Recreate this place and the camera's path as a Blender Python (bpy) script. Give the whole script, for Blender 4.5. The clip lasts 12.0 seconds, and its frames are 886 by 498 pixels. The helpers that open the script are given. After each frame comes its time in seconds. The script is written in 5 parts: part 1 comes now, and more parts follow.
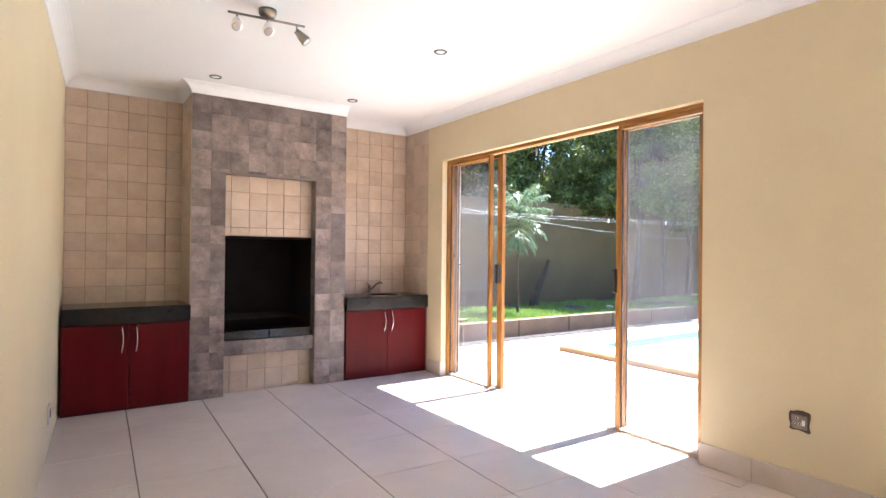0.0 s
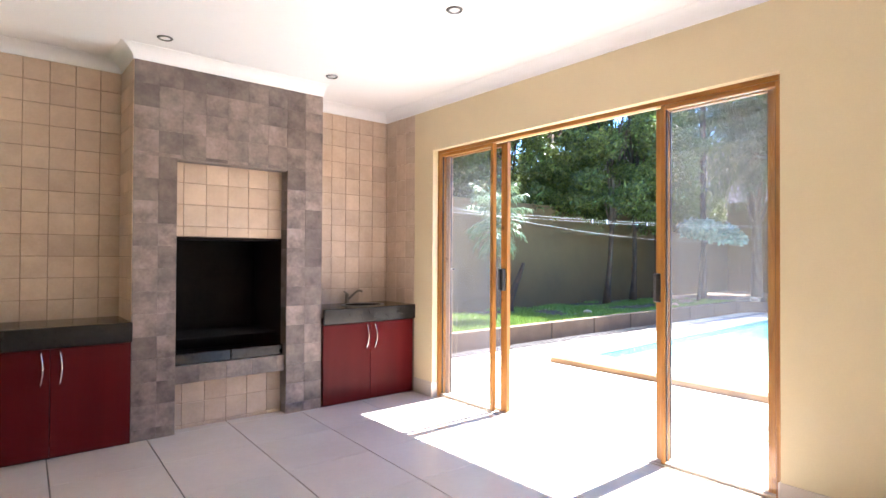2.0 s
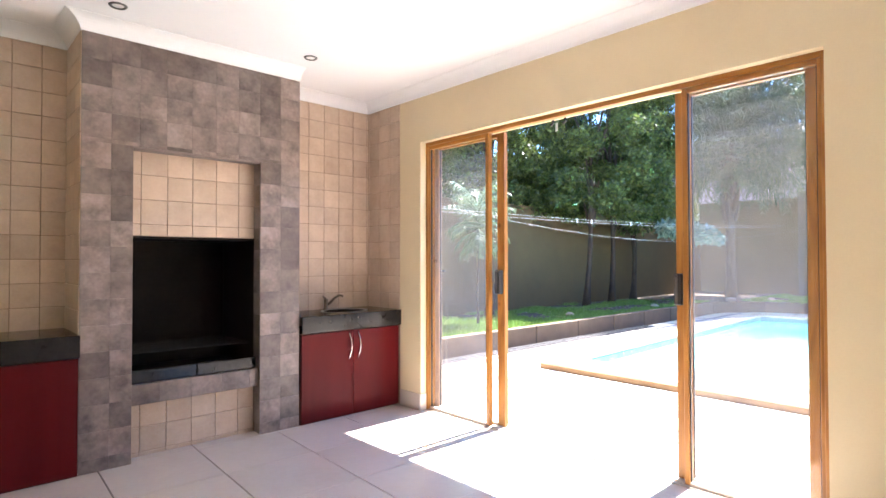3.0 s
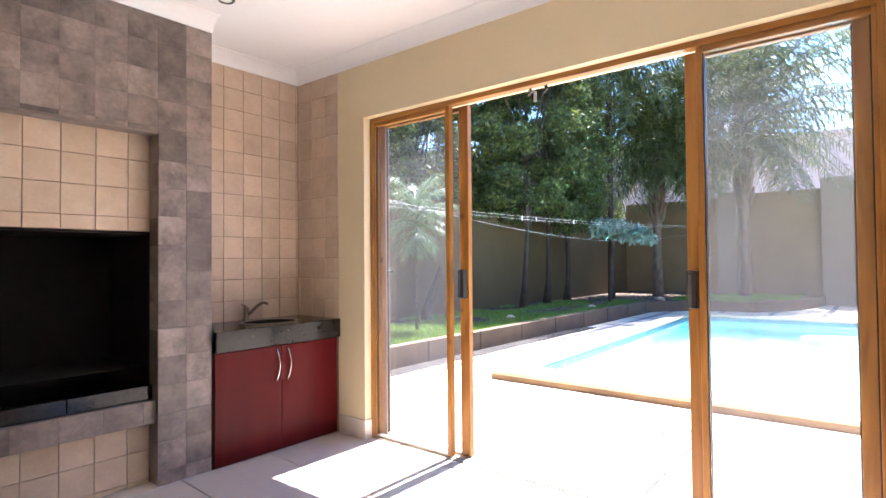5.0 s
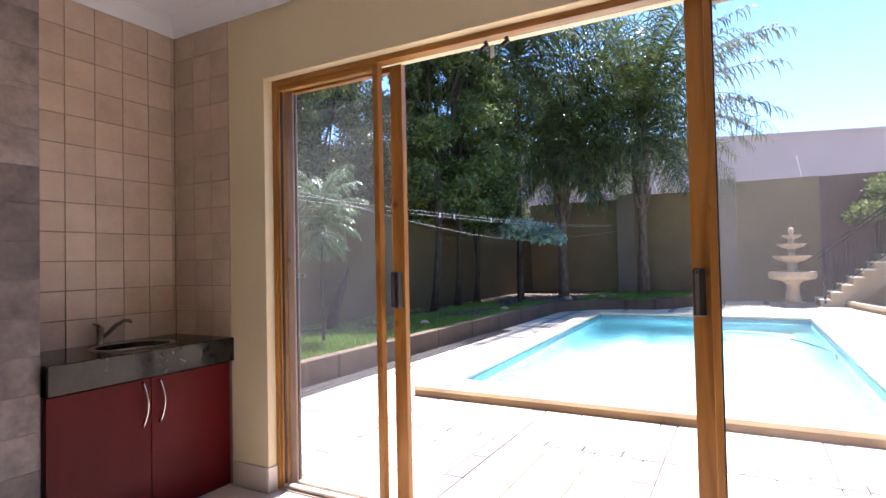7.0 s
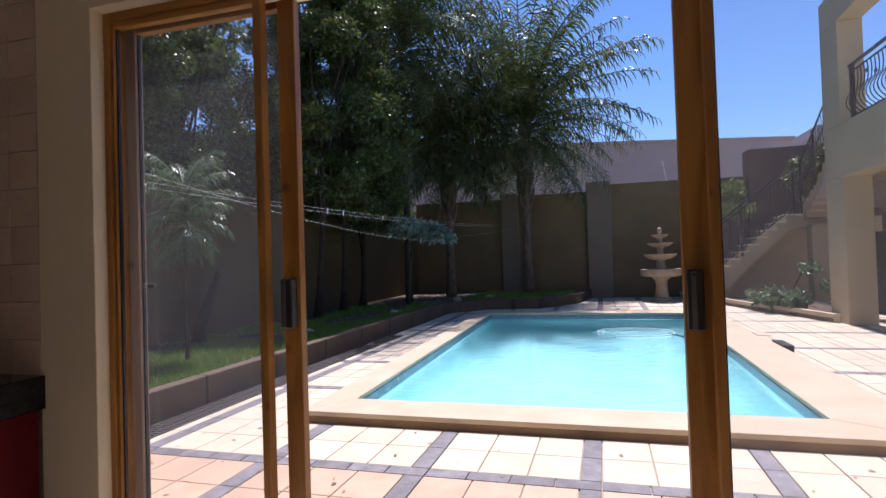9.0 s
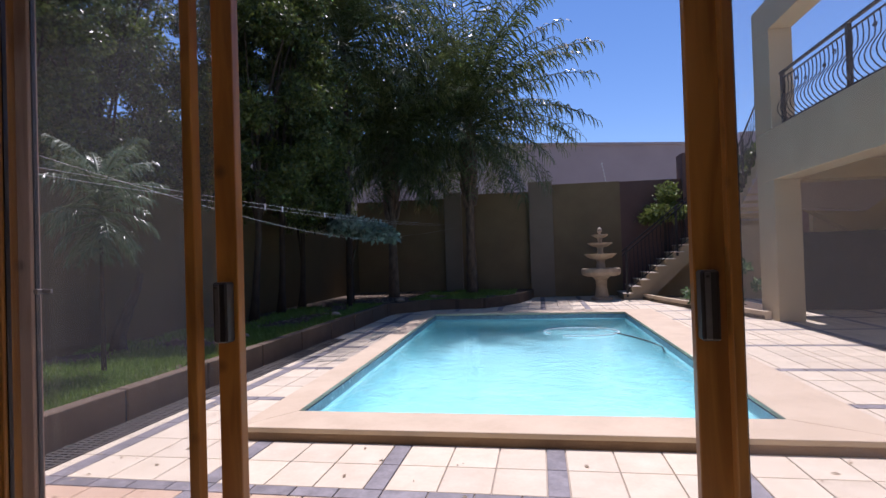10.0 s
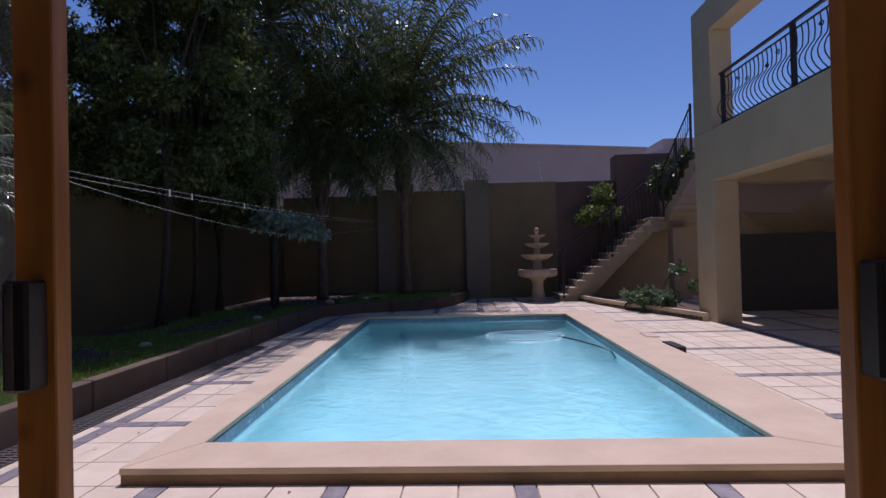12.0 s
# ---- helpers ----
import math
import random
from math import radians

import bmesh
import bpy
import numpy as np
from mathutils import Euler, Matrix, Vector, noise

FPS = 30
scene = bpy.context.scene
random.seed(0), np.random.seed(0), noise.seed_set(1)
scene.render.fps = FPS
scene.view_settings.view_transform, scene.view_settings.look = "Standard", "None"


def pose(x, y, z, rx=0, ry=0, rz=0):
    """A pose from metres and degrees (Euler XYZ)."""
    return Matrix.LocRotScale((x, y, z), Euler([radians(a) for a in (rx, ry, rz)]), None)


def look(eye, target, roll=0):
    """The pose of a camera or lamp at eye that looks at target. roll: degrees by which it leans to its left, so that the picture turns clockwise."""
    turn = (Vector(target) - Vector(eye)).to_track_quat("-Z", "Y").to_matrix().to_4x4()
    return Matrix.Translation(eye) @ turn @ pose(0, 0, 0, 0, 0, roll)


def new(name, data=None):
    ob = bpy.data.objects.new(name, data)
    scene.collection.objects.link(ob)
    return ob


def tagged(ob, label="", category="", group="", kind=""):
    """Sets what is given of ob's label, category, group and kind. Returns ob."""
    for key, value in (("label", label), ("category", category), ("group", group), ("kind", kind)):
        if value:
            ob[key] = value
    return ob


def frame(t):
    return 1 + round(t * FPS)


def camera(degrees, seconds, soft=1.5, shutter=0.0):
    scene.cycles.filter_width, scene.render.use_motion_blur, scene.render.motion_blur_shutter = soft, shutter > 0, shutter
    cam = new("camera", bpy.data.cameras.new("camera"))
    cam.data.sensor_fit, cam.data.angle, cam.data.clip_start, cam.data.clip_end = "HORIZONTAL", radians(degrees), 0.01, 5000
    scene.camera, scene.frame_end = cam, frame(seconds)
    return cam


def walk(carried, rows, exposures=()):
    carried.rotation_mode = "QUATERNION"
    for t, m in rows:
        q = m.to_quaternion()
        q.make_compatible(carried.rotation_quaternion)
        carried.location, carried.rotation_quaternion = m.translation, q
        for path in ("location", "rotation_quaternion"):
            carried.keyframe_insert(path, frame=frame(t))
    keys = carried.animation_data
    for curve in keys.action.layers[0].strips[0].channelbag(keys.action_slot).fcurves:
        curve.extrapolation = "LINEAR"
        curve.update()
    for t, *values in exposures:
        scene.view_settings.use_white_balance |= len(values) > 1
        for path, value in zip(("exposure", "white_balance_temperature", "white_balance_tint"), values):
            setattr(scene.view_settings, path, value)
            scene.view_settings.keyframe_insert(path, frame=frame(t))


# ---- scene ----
PLAN = 0.93  # metres to one unit of the plan; all plan numbers below are in these units
cam = camera(77.5, 12.0)
PATH = [
    (0, (0.264, 0.126, 1.428), (1.39, 1.779, 1.44), 0.6),
    (0.5, (0.277, 0.36, 1.421), (1.438, 1.989, 1.439), 0.5),
    (1, (0.296, 0.583, 1.418), (1.489, 2.189, 1.437), 0.4),
    (1.5, (0.334, 0.841, 1.432), (1.561, 2.42, 1.454), 0.3),
    (2, (0.376, 1.052, 1.424), (1.651, 2.593, 1.449), 0.3),
    (2.5, (0.438, 1.293, 1.411), (1.756, 2.798, 1.441), 0.1),
    (4.5, (0.795, 2.075, 1.391), (2.3, 3.391, 1.436), -0.4),
    (5, (0.917, 2.253, 1.37), (2.47, 3.513, 1.414), -0.5),
    (5.5, (1.073, 2.433, 1.378), (2.669, 3.637, 1.422), -0.6),
    (6, (1.189, 2.61, 1.368), (2.843, 3.734, 1.412), -0.8),
    (6.5, (1.334, 2.769, 1.36), (3.041, 3.81, 1.405), -1.0),
    (7, (1.446, 2.896, 1.358), (3.202, 3.852, 1.405), -1.2),
    (9, (2.015, 3.349, 1.368), (3.936, 3.904, 1.406), -1.8),
    (9.5, (2.157, 3.436, 1.363), (4.104, 3.892, 1.397), -1.7),
    (10, (2.301, 3.535, 1.37), (4.272, 3.876, 1.4), -1.8),
    (10.5, (2.463, 3.607, 1.36), (4.449, 3.838, 1.388), -1.8),
    (11, (2.64, 3.656, 1.352), (4.634, 3.813, 1.38), -1.9),
    (11.5, (2.828, 3.717, 1.352), (4.824, 3.832, 1.38), -1.7),
    (12, (3.016, 3.766, 1.335), (5.014, 3.853, 1.362), -1.4),
]
EXPOSURES = [(0.0, 3.17, 5900, 16), (2.5, 3.32, 5900, 16), (4.5, 3.06, 5950, 18), (5.5, 2.68, 6000, 19), (6.5, 2.24, 6000, 21), (7.2, 1.78, 5950, 22),
             (8.0, 0.84, 5950, 22), (8.8, 0.44, 5980, 25), (9.5, 0.28, 6000, 27), (10.5, -0.03, 5950, 32), (11.5, -0.33, 5900, 36), (12.0, -0.53, 5880, 38)]
walk(cam, [(t, look([PLAN * c for c in eye], [PLAN * c for c in target], roll)) for t, eye, target, roll in PATH], EXPOSURES)

# ---- daylight ----
SUN_ELEVATION, SUN_AZIMUTH = 65.5, 0.0  # azimuth measured from +x towards +y
world = bpy.data.worlds.new("sky")
scene.world = world
world.use_nodes = True
wt = world.node_tree
sky = wt.nodes.new("ShaderNodeTexSky")
sky.sky_type = 'NISHITA'
sky.sun_disc = False
sky.sun_elevation = radians(SUN_ELEVATION)
sky.sun_rotation = radians(90 - SUN_AZIMUTH)
sky.air_density, sky.dust_density, sky.ozone_density = 1.0, 0.0, 5.0
deep = wt.nodes.new("ShaderNodeHueSaturation")
deep.inputs["Saturation"].default_value = 1.1
wt.links.new(sky.outputs[0], deep.inputs["Color"])
wt.links.new(deep.outputs[0], wt.nodes["Background"].inputs[0])
wt.nodes["Background"].inputs[1].default_value = 0.11
sun = new("sun", bpy.data.lights.new("sun", 'SUN'))
sun.data.energy = 5.0
sun.data.angle = radians(0.5)
sun.data.color = (1.0, 0.955, 0.88)
e, a = radians(SUN_ELEVATION), radians(SUN_AZIMUTH)
sun.matrix_world = look((0, 0, 0), (-math.cos(e) * math.cos(a), -math.cos(e) * math.sin(a), -math.sin(e)))

# ---- materials ----
def node_mat(name):
    m = bpy.data.materials.new(name)
    m.use_nodes = True
    nt = m.node_tree
    return m, nt, nt.nodes["Principled BSDF"]


def surface(name, dark, light, rough=0.6, scale=6.0, fine=60.0, bump=0.15, metal=0.0, vary=0.0, stretch=(1, 1, 1), spec=0.5, coat=0.0, per_object=False, rough_vary=0.08):
    """Two-scale mottled surface: broad stains between two colours, fine grain in the relief, and a tone that varies by piece."""
    m, nt, p = node_mat(name)
    n, link = nt.nodes, nt.links
    co = n.new("ShaderNodeTexCoord")
    mp = n.new("ShaderNodeMapping")
    mp.inputs["Scale"].default_value = stretch
    link.new(co.outputs["Object"], mp.inputs["Vector"])
    vec = mp.outputs["Vector"]
    info = n.new("ShaderNodeObjectInfo")
    if per_object:
        add = n.new("ShaderNodeVectorMath")
        add.operation = 'ADD'
        mul = n.new("ShaderNodeMath")
        mul.operation = 'MULTIPLY'
        mul.inputs[1].default_value = 37.0
        link.new(info.outputs["Random"], mul.inputs[0])
        link.new(vec, add.inputs[0])
        link.new(mul.outputs[0], add.inputs[1])
        vec = add.outputs[0]
    big = n.new("ShaderNodeTexNoise")
    big.inputs["Scale"].default_value = scale
    big.inputs["Detail"].default_value = 6
    big.inputs["Roughness"].default_value = 0.6
    small = n.new("ShaderNodeTexNoise")
    small.inputs["Scale"].default_value = fine
    small.inputs["Detail"].default_value = 4
    link.new(vec, big.inputs["Vector"])
    link.new(vec, small.inputs["Vector"])
    ramp = n.new("ShaderNodeValToRGB")
    ramp.color_ramp.elements[0].position, ramp.color_ramp.elements[1].position = 0.3, 0.7
    ramp.color_ramp.elements[0].color = (*dark, 1)
    ramp.color_ramp.elements[1].color = (*light, 1)
    mixf = n.new("ShaderNodeMath")
    mixf.operation = 'MULTIPLY_ADD'
    mixf.inputs[1].default_value = 0.25
    link.new(small.outputs["Fac"], mixf.inputs[0])
    sub = n.new("ShaderNodeMath")
    sub.operation = 'MULTIPLY_ADD'
    sub.inputs[1].default_value = 0.9
    sub.inputs[2].default_value = -0.075
    link.new(big.outputs["Fac"], sub.inputs[0])
    link.new(sub.outputs[0], mixf.inputs[2])
    link.new(mixf.outputs[0], ramp.inputs["Fac"])
    col = ramp.outputs["Color"]
    if vary:
        hsv = n.new("ShaderNodeHueSaturation")
        vm = n.new("ShaderNodeMath")
        vm.operation = 'MULTIPLY_ADD'
        vm.inputs[1].default_value = 2 * vary
        vm.inputs[2].default_value = 1 - vary
        if per_object:
            link.new(info.outputs["Random"], vm.inputs[0])
        else:
            geo = n.new("ShaderNodeNewGeometry")
            link.new(geo.outputs["Random Per Island"], vm.inputs[0])
        link.new(vm.outputs[0], hsv.inputs["Value"])
        link.new(col, hsv.inputs["Color"])
        col = hsv.outputs["Color"]
    link.new(col, p.inputs["Base Color"])
    rr = n.new("ShaderNodeMath")
    rr.operation = 'MULTIPLY_ADD'
    rr.inputs[1].default_value = 2 * rough_vary
    rr.inputs[2].default_value = rough - rough_vary
    link.new(big.outputs["Fac"], rr.inputs[0])
    link.new(rr.outputs[0], p.inputs["Roughness"])
    p.inputs["Metallic"].default_value = metal
    p.inputs["Specular IOR Level"].default_value = spec
    p.inputs["Coat Weight"].default_value = coat
    p.inputs["Coat Roughness"].default_value = 0.1
    if bump:
        b = n.new("ShaderNodeBump")
        b.inputs["Strength"].default_value = bump
        b.inputs["Distance"].default_value = 0.004
        link.new(mixf.outputs[0], b.inputs["Height"])
        link.new(b.outputs[0], p.inputs["Normal"])
    return m


def wood(name, dark, light, rough=0.4, along=(1, 1, 0.12), scale=14.0, knots=True):
    """Stained timber with grain along one axis and a few dark knots."""
    m, nt, p = node_mat(name)
    n, link = nt.nodes, nt.links
    co = n.new("ShaderNodeTexCoord")
    mp = n.new("ShaderNodeMapping")
    mp.inputs["Scale"].default_value = along
    link.new(co.outputs["Object"], mp.inputs["Vector"])
    grain = n.new("ShaderNodeTexNoise")
    grain.inputs["Scale"].default_value = scale
    grain.inputs["Detail"].default_value = 8
    grain.inputs["Distortion"].default_value = 1.2
    link.new(mp.outputs["Vector"], grain.inputs["Vector"])
    ramp = n.new("ShaderNodeValToRGB")
    ramp.color_ramp.elements[0].position, ramp.color_ramp.elements[1].position = 0.32, 0.66
    ramp.color_ramp.elements[0].color = (*dark, 1)
    ramp.color_ramp.elements[1].color = (*light, 1)
    link.new(grain.outputs["Fac"], ramp.inputs["Fac"])
    col = ramp.outputs["Color"]
    if knots:
        vor = n.new("ShaderNodeTexVoronoi")
        vor.inputs["Scale"].default_value = 5.0
        link.new(co.outputs["Object"], vor.inputs["Vector"])
        kr = n.new("ShaderNodeValToRGB")
        kr.color_ramp.elements[0].position, kr.color_ramp.elements[1].position = 0.04, 0.14
        kr.color_ramp.elements[0].color = (0.35, 0.3, 0.28, 1)
        kr.color_ramp.elements[1].color = (1, 1, 1, 1)
        link.new(vor.outputs["Distance"], kr.inputs["Fac"])
        mul = n.new("ShaderNodeMixRGB")
        mul.blend_type = 'MULTIPLY'
        mul.inputs["Fac"].default_value = 0.8
        link.new(col, mul.inputs["Color1"])
        link.new(kr.outputs["Color"], mul.inputs["Color2"])
        col = mul.outputs["Color"]
    link.new(col, p.inputs["Base Color"])
    p.inputs["Roughness"].default_value = rough
    b = n.new("ShaderNodeBump")
    b.inputs["Strength"].default_value = 0.1
    b.inputs["Distance"].default_value = 0.002
    link.new(grain.outputs["Fac"], b.inputs["Height"])
    link.new(b.outputs[0], p.inputs["Normal"])
    return m


def pane_glass(name, dust, dust_rough=0.5):
    """Clear glass with a thin, uneven film of dust."""
    m, nt, p = node_mat(name)
    n, link = nt.nodes, nt.links
    nt.nodes.remove(p)
    out = n["Material Output"]
    clear = n.new("ShaderNodeBsdfTransparent")
    gloss = n.new("ShaderNodeBsdfGlossy")
    gloss.inputs["Roughness"].default_value = 0.01
    facing = n.new("ShaderNodeLayerWeight")
    facing.inputs["Blend"].default_value = 0.5
    power = n.new("ShaderNodeMath")
    power.operation = 'POWER'
    power.inputs[1].default_value = 4.0
    link.new(facing.outputs["Facing"], power.inputs[0])
    shine = n.new("ShaderNodeMath")
    shine.operation = 'MULTIPLY_ADD'
    shine.inputs[1].default_value = 0.5
    shine.inputs[2].default_value = 0.025
    link.new(power.outputs[0], shine.inputs[0])
    glass = n.new("ShaderNodeMixShader")
    link.new(shine.outputs[0], glass.inputs[0])
    link.new(clear.outputs[0], glass.inputs[1])
    link.new(gloss.outputs[0], glass.inputs[2])
    film = n.new("ShaderNodeBsdfTranslucent")
    film.inputs["Color"].default_value = (0.75, 0.75, 0.78, 1)
    noise_tex = n.new("ShaderNodeTexNoise")
    noise_tex.inputs["Scale"].default_value = 1.6
    noise_tex.inputs["Detail"].default_value = 7
    co = n.new("ShaderNodeTexCoord")
    link.new(co.outputs["Object"], noise_tex.inputs["Vector"])
    amount = n.new("ShaderNodeMath")
    amount.operation = 'MULTIPLY'
    amount.inputs[1].default_value = dust * 2
    link.new(noise_tex.outputs["Fac"], amount.inputs[0])
    mix = n.new("ShaderNodeMixShader")
    link.new(amount.outputs[0], mix.inputs[0])
    link.new(glass.outputs[0], mix.inputs[1])
    link.new(film.outputs[0], mix.inputs[2])
    link.new(mix.outputs[0], out.inputs["Surface"])
    return m


def water_mat():
    m, nt, p = node_mat("pool_water")
    n, link = nt.nodes, nt.links
    p.inputs["Base Color"].default_value = (0.9, 0.985, 1.0, 1)
    p.inputs["Roughness"].default_value = 0.02
    p.inputs["Transmission Weight"].default_value = 1.0
    p.inputs["IOR"].default_value = 1.33
    co = n.new("ShaderNodeTexCoord")
    w = n.new("ShaderNodeTexNoise")
    w.inputs["Scale"].default_value = 5.0
    w.inputs["Detail"].default_value = 3
    w.inputs["Distortion"].default_value = 0.6
    link.new(co.outputs["Object"], w.inputs["Vector"])
    b = n.new("ShaderNodeBump")
    b.inputs["Strength"].default_value = 0.25
    b.inputs["Distance"].default_value = 0.05
    link.new(w.outputs["Fac"], b.inputs["Height"])
    link.new(b.outputs[0], p.inputs["Normal"])
    return m


def leaf_mat(name, dark, light, rough=0.4, vary=0.35, through_light=0.25):
    """Leaves: green that differs leaf by leaf, with light through them."""
    m, nt, p = node_mat(name)
    n, link = nt.nodes, nt.links
    geo = n.new("ShaderNodeNewGeometry")
    ramp = n.new("ShaderNodeValToRGB")
    ramp.color_ramp.elements[0].color = (*dark, 1)
    ramp.color_ramp.elements[1].color = (*light, 1)
    link.new(geo.outputs["Random Per Island"], ramp.inputs["Fac"])
    link.new(ramp.outputs["Color"], p.inputs["Base Color"])
    p.inputs["Roughness"].default_value = rough
    tr = n.new("ShaderNodeBsdfTranslucent")
    link.new(ramp.outputs["Color"], tr.inputs["Color"])
    mix = n.new("ShaderNodeMixShader")
    mix.inputs[0].default_value = through_light
    link.new(p.outputs[0], mix.inputs[1])
    link.new(tr.outputs[0], mix.inputs[2])
    link.new(mix.outputs[0], n["Material Output"].inputs["Surface"])
    return m


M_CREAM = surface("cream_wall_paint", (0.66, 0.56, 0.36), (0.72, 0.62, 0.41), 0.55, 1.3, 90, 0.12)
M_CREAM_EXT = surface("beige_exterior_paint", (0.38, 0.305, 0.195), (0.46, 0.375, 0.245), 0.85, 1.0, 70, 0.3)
M_WHITE = surface("white_ceiling_paint", (0.77, 0.775, 0.79), (0.81, 0.815, 0.83), 0.7, 0.8, 60, 0.05)
M_BEIGE_TILE = surface("beige_ceramic_tile", (0.47, 0.352, 0.258), (0.60, 0.474, 0.365), 0.4, 6, 60, 0.15, vary=0.09, per_object=True)
M_GROUT = surface("brown_grout", (0.24, 0.17, 0.115), (0.31, 0.23, 0.16), 0.9, 20, 120, 0.2)
M_SLATE = surface("grey_slate_look_tile", (0.085, 0.066, 0.060), (0.285, 0.228, 0.205), 0.42, 7, 40, 0.35, vary=0.36, per_object=True)
M_SLATE_JOINT = surface("grey_tile_joint", (0.20, 0.165, 0.15), (0.25, 0.21, 0.19), 0.9)
M_FLOOR_TILE = surface("polished_porcelain", (0.56, 0.49, 0.43), (0.62, 0.55, 0.49), 0.13, 2.2, 30, 0.02, vary=0.02, per_object=True, rough_vary=0.04)
M_FLOOR_JOINT = surface("grey_floor_grout", (0.10, 0.085, 0.075), (0.15, 0.13, 0.115), 0.9)
M_GRANITE = surface("black_granite", (0.007, 0.0065, 0.0065), (0.02, 0.019, 0.018), 0.14, 30, 260, 0.02, spec=0.3)
M_MAHOGANY = wood("mahogany_laminate", (0.074, 0.0050, 0.0062), (0.090, 0.0068, 0.0080), 0.32, (1, 1, 0.1), 5, False)
M_MAHOGANY.node_tree.nodes["Principled BSDF"].inputs["Specular IOR Level"].default_value = 0.09
M_CARCASS = surface("dark_cabinet_board", (0.05, 0.012, 0.01), (0.07, 0.016, 0.014), 0.6)
M_STEEL = surface("brushed_steel", (0.24, 0.22, 0.195), (0.31, 0.285, 0.255), 0.38, 10, 120, 0.05, metal=1.0)
M_CHROME = surface("satin_chrome", (0.62, 0.6, 0.58), (0.7, 0.68, 0.66), 0.18, 10, 100, 0.02, metal=1.0)
M_SOOT = surface("sooty_firebox", (0.006, 0.005, 0.0045), (0.015, 0.012, 0.010), 0.7, 4, 40, 0.3, spec=0.12)
M_KERB = surface("brown_cement_kerb", (0.088, 0.058, 0.036), (0.135, 0.094, 0.060), 0.85, 3, 70, 0.4)
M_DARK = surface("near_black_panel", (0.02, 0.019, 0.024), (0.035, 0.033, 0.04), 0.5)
M_DULL = surface("dull_grey_metal", (0.10, 0.10, 0.10), (0.15, 0.15, 0.15), 0.45, 10, 80, 0.05, metal=0.5)
M_BLACK = surface("black_plastic", (0.012, 0.011, 0.011), (0.02, 0.019, 0.018), 0.4, 20, 80, 0.05)
M_DOORWOOD = wood("orange_stained_pine", (0.245, 0.097, 0.015), (0.41, 0.187, 0.032), 0.42)
M_DOORWOOD_Y = wood("orange_stained_pine_rail", (0.245, 0.097, 0.015), (0.41, 0.187, 0.032), 0.42, (1, 0.12, 1))
# door pine with the veil of the dusty pane mixed into its colour
M_HAZED_PINE = wood("hazed_pine", (0.30, 0.19, 0.12), (0.42, 0.29, 0.20), 0.55)
M_GLASS = pane_glass("dusty_pane", 0.0085)
M_PAVER = surface("pale_paving_tile", (0.547, 0.461, 0.334), (0.653, 0.568, 0.433), 0.75, 5, 50, 0.25, vary=0.07, per_object=True)
M_PEACH = surface("peach_paving_tile", (0.47, 0.32, 0.215), (0.57, 0.41, 0.285), 0.75, 4, 50, 0.25, vary=0.06, per_object=True)
M_PAVER_FAR = surface("pale_paving_tile_far", (0.547, 0.461, 0.334), (0.653, 0.568, 0.433), 0.75, 5, 50, 0.25, vary=0.07)
M_BAND = surface("slate_band_tile", (0.13, 0.12, 0.125), (0.27, 0.25, 0.26), 0.6, 9, 50, 0.5, vary=0.2, per_object=True)
M_BAND_FAR = surface("slate_band_tile_far", (0.13, 0.12, 0.125), (0.27, 0.25, 0.26), 0.6, 9, 50, 0.5, vary=0.2)
M_BED = surface("paving_mortar", (0.33, 0.27, 0.21), (0.42, 0.35, 0.28), 0.9, 8, 60, 0.3)
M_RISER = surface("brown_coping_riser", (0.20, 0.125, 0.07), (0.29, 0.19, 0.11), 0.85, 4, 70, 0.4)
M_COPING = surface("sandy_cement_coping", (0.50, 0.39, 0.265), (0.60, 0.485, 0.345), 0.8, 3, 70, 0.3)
M_POOL = surface("turquoise_pool_plaster", (0.18, 0.48, 0.53), (0.25, 0.56, 0.61), 0.7, 1.5, 25, 0.1)
M_POOL_TILE = surface("blue_waterline_tile", (0.12, 0.18, 0.24), (0.24, 0.32, 0.38), 0.25, 18, 60, 0.1, vary=0.2)
M_WATER = water_mat()
M_GRASS = leaf_mat("grass_blades", (0.085, 0.16, 0.022), (0.23, 0.37, 0.07), 0.6)
M_SOIL = surface("bare_soil", (0.06, 0.04, 0.025), (0.11, 0.075, 0.05), 0.95, 4, 40, 0.6)
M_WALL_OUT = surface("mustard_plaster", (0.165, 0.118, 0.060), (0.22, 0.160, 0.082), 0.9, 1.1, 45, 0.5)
# same mustard plaster, with the shade of the trees put into its colour
M_WALL_SHADE = surface("shaded_mustard_plaster", (0.084, 0.058, 0.024), (0.118, 0.083, 0.035), 0.9, 1.1, 45, 0.5)
M_SILL = surface("dusty_pale_sill", (0.42, 0.36, 0.29), (0.55, 0.48, 0.40), 0.7, 6, 80, 0.2)
M_PIER = surface("pale_pier_plaster", (0.185, 0.150, 0.105), (0.22, 0.182, 0.132), 0.9, 1.3, 45, 0.4)
M_MAROON = surface("dark_maroon_plaster", (0.11, 0.062, 0.05), (0.15, 0.09, 0.072), 0.9, 1.3, 45, 0.4)
M_MAUVE = surface("mauve_plaster", (0.334, 0.286, 0.282), (0.387, 0.334, 0.330), 0.9, 0.6, 30, 0.2)
M_STAIR = surface("tan_stair_plaster", (0.34, 0.27, 0.17), (0.42, 0.335, 0.22), 0.9, 1.4, 50, 0.3)
M_TREAD = surface("pale_stair_tread", (0.5, 0.43, 0.33), (0.6, 0.52, 0.42), 0.7, 4, 50, 0.3)
M_IRON = surface("black_wrought_iron", (0.012, 0.011, 0.012), (0.03, 0.028, 0.03), 0.5, 20, 90, 0.2, metal=0.3)
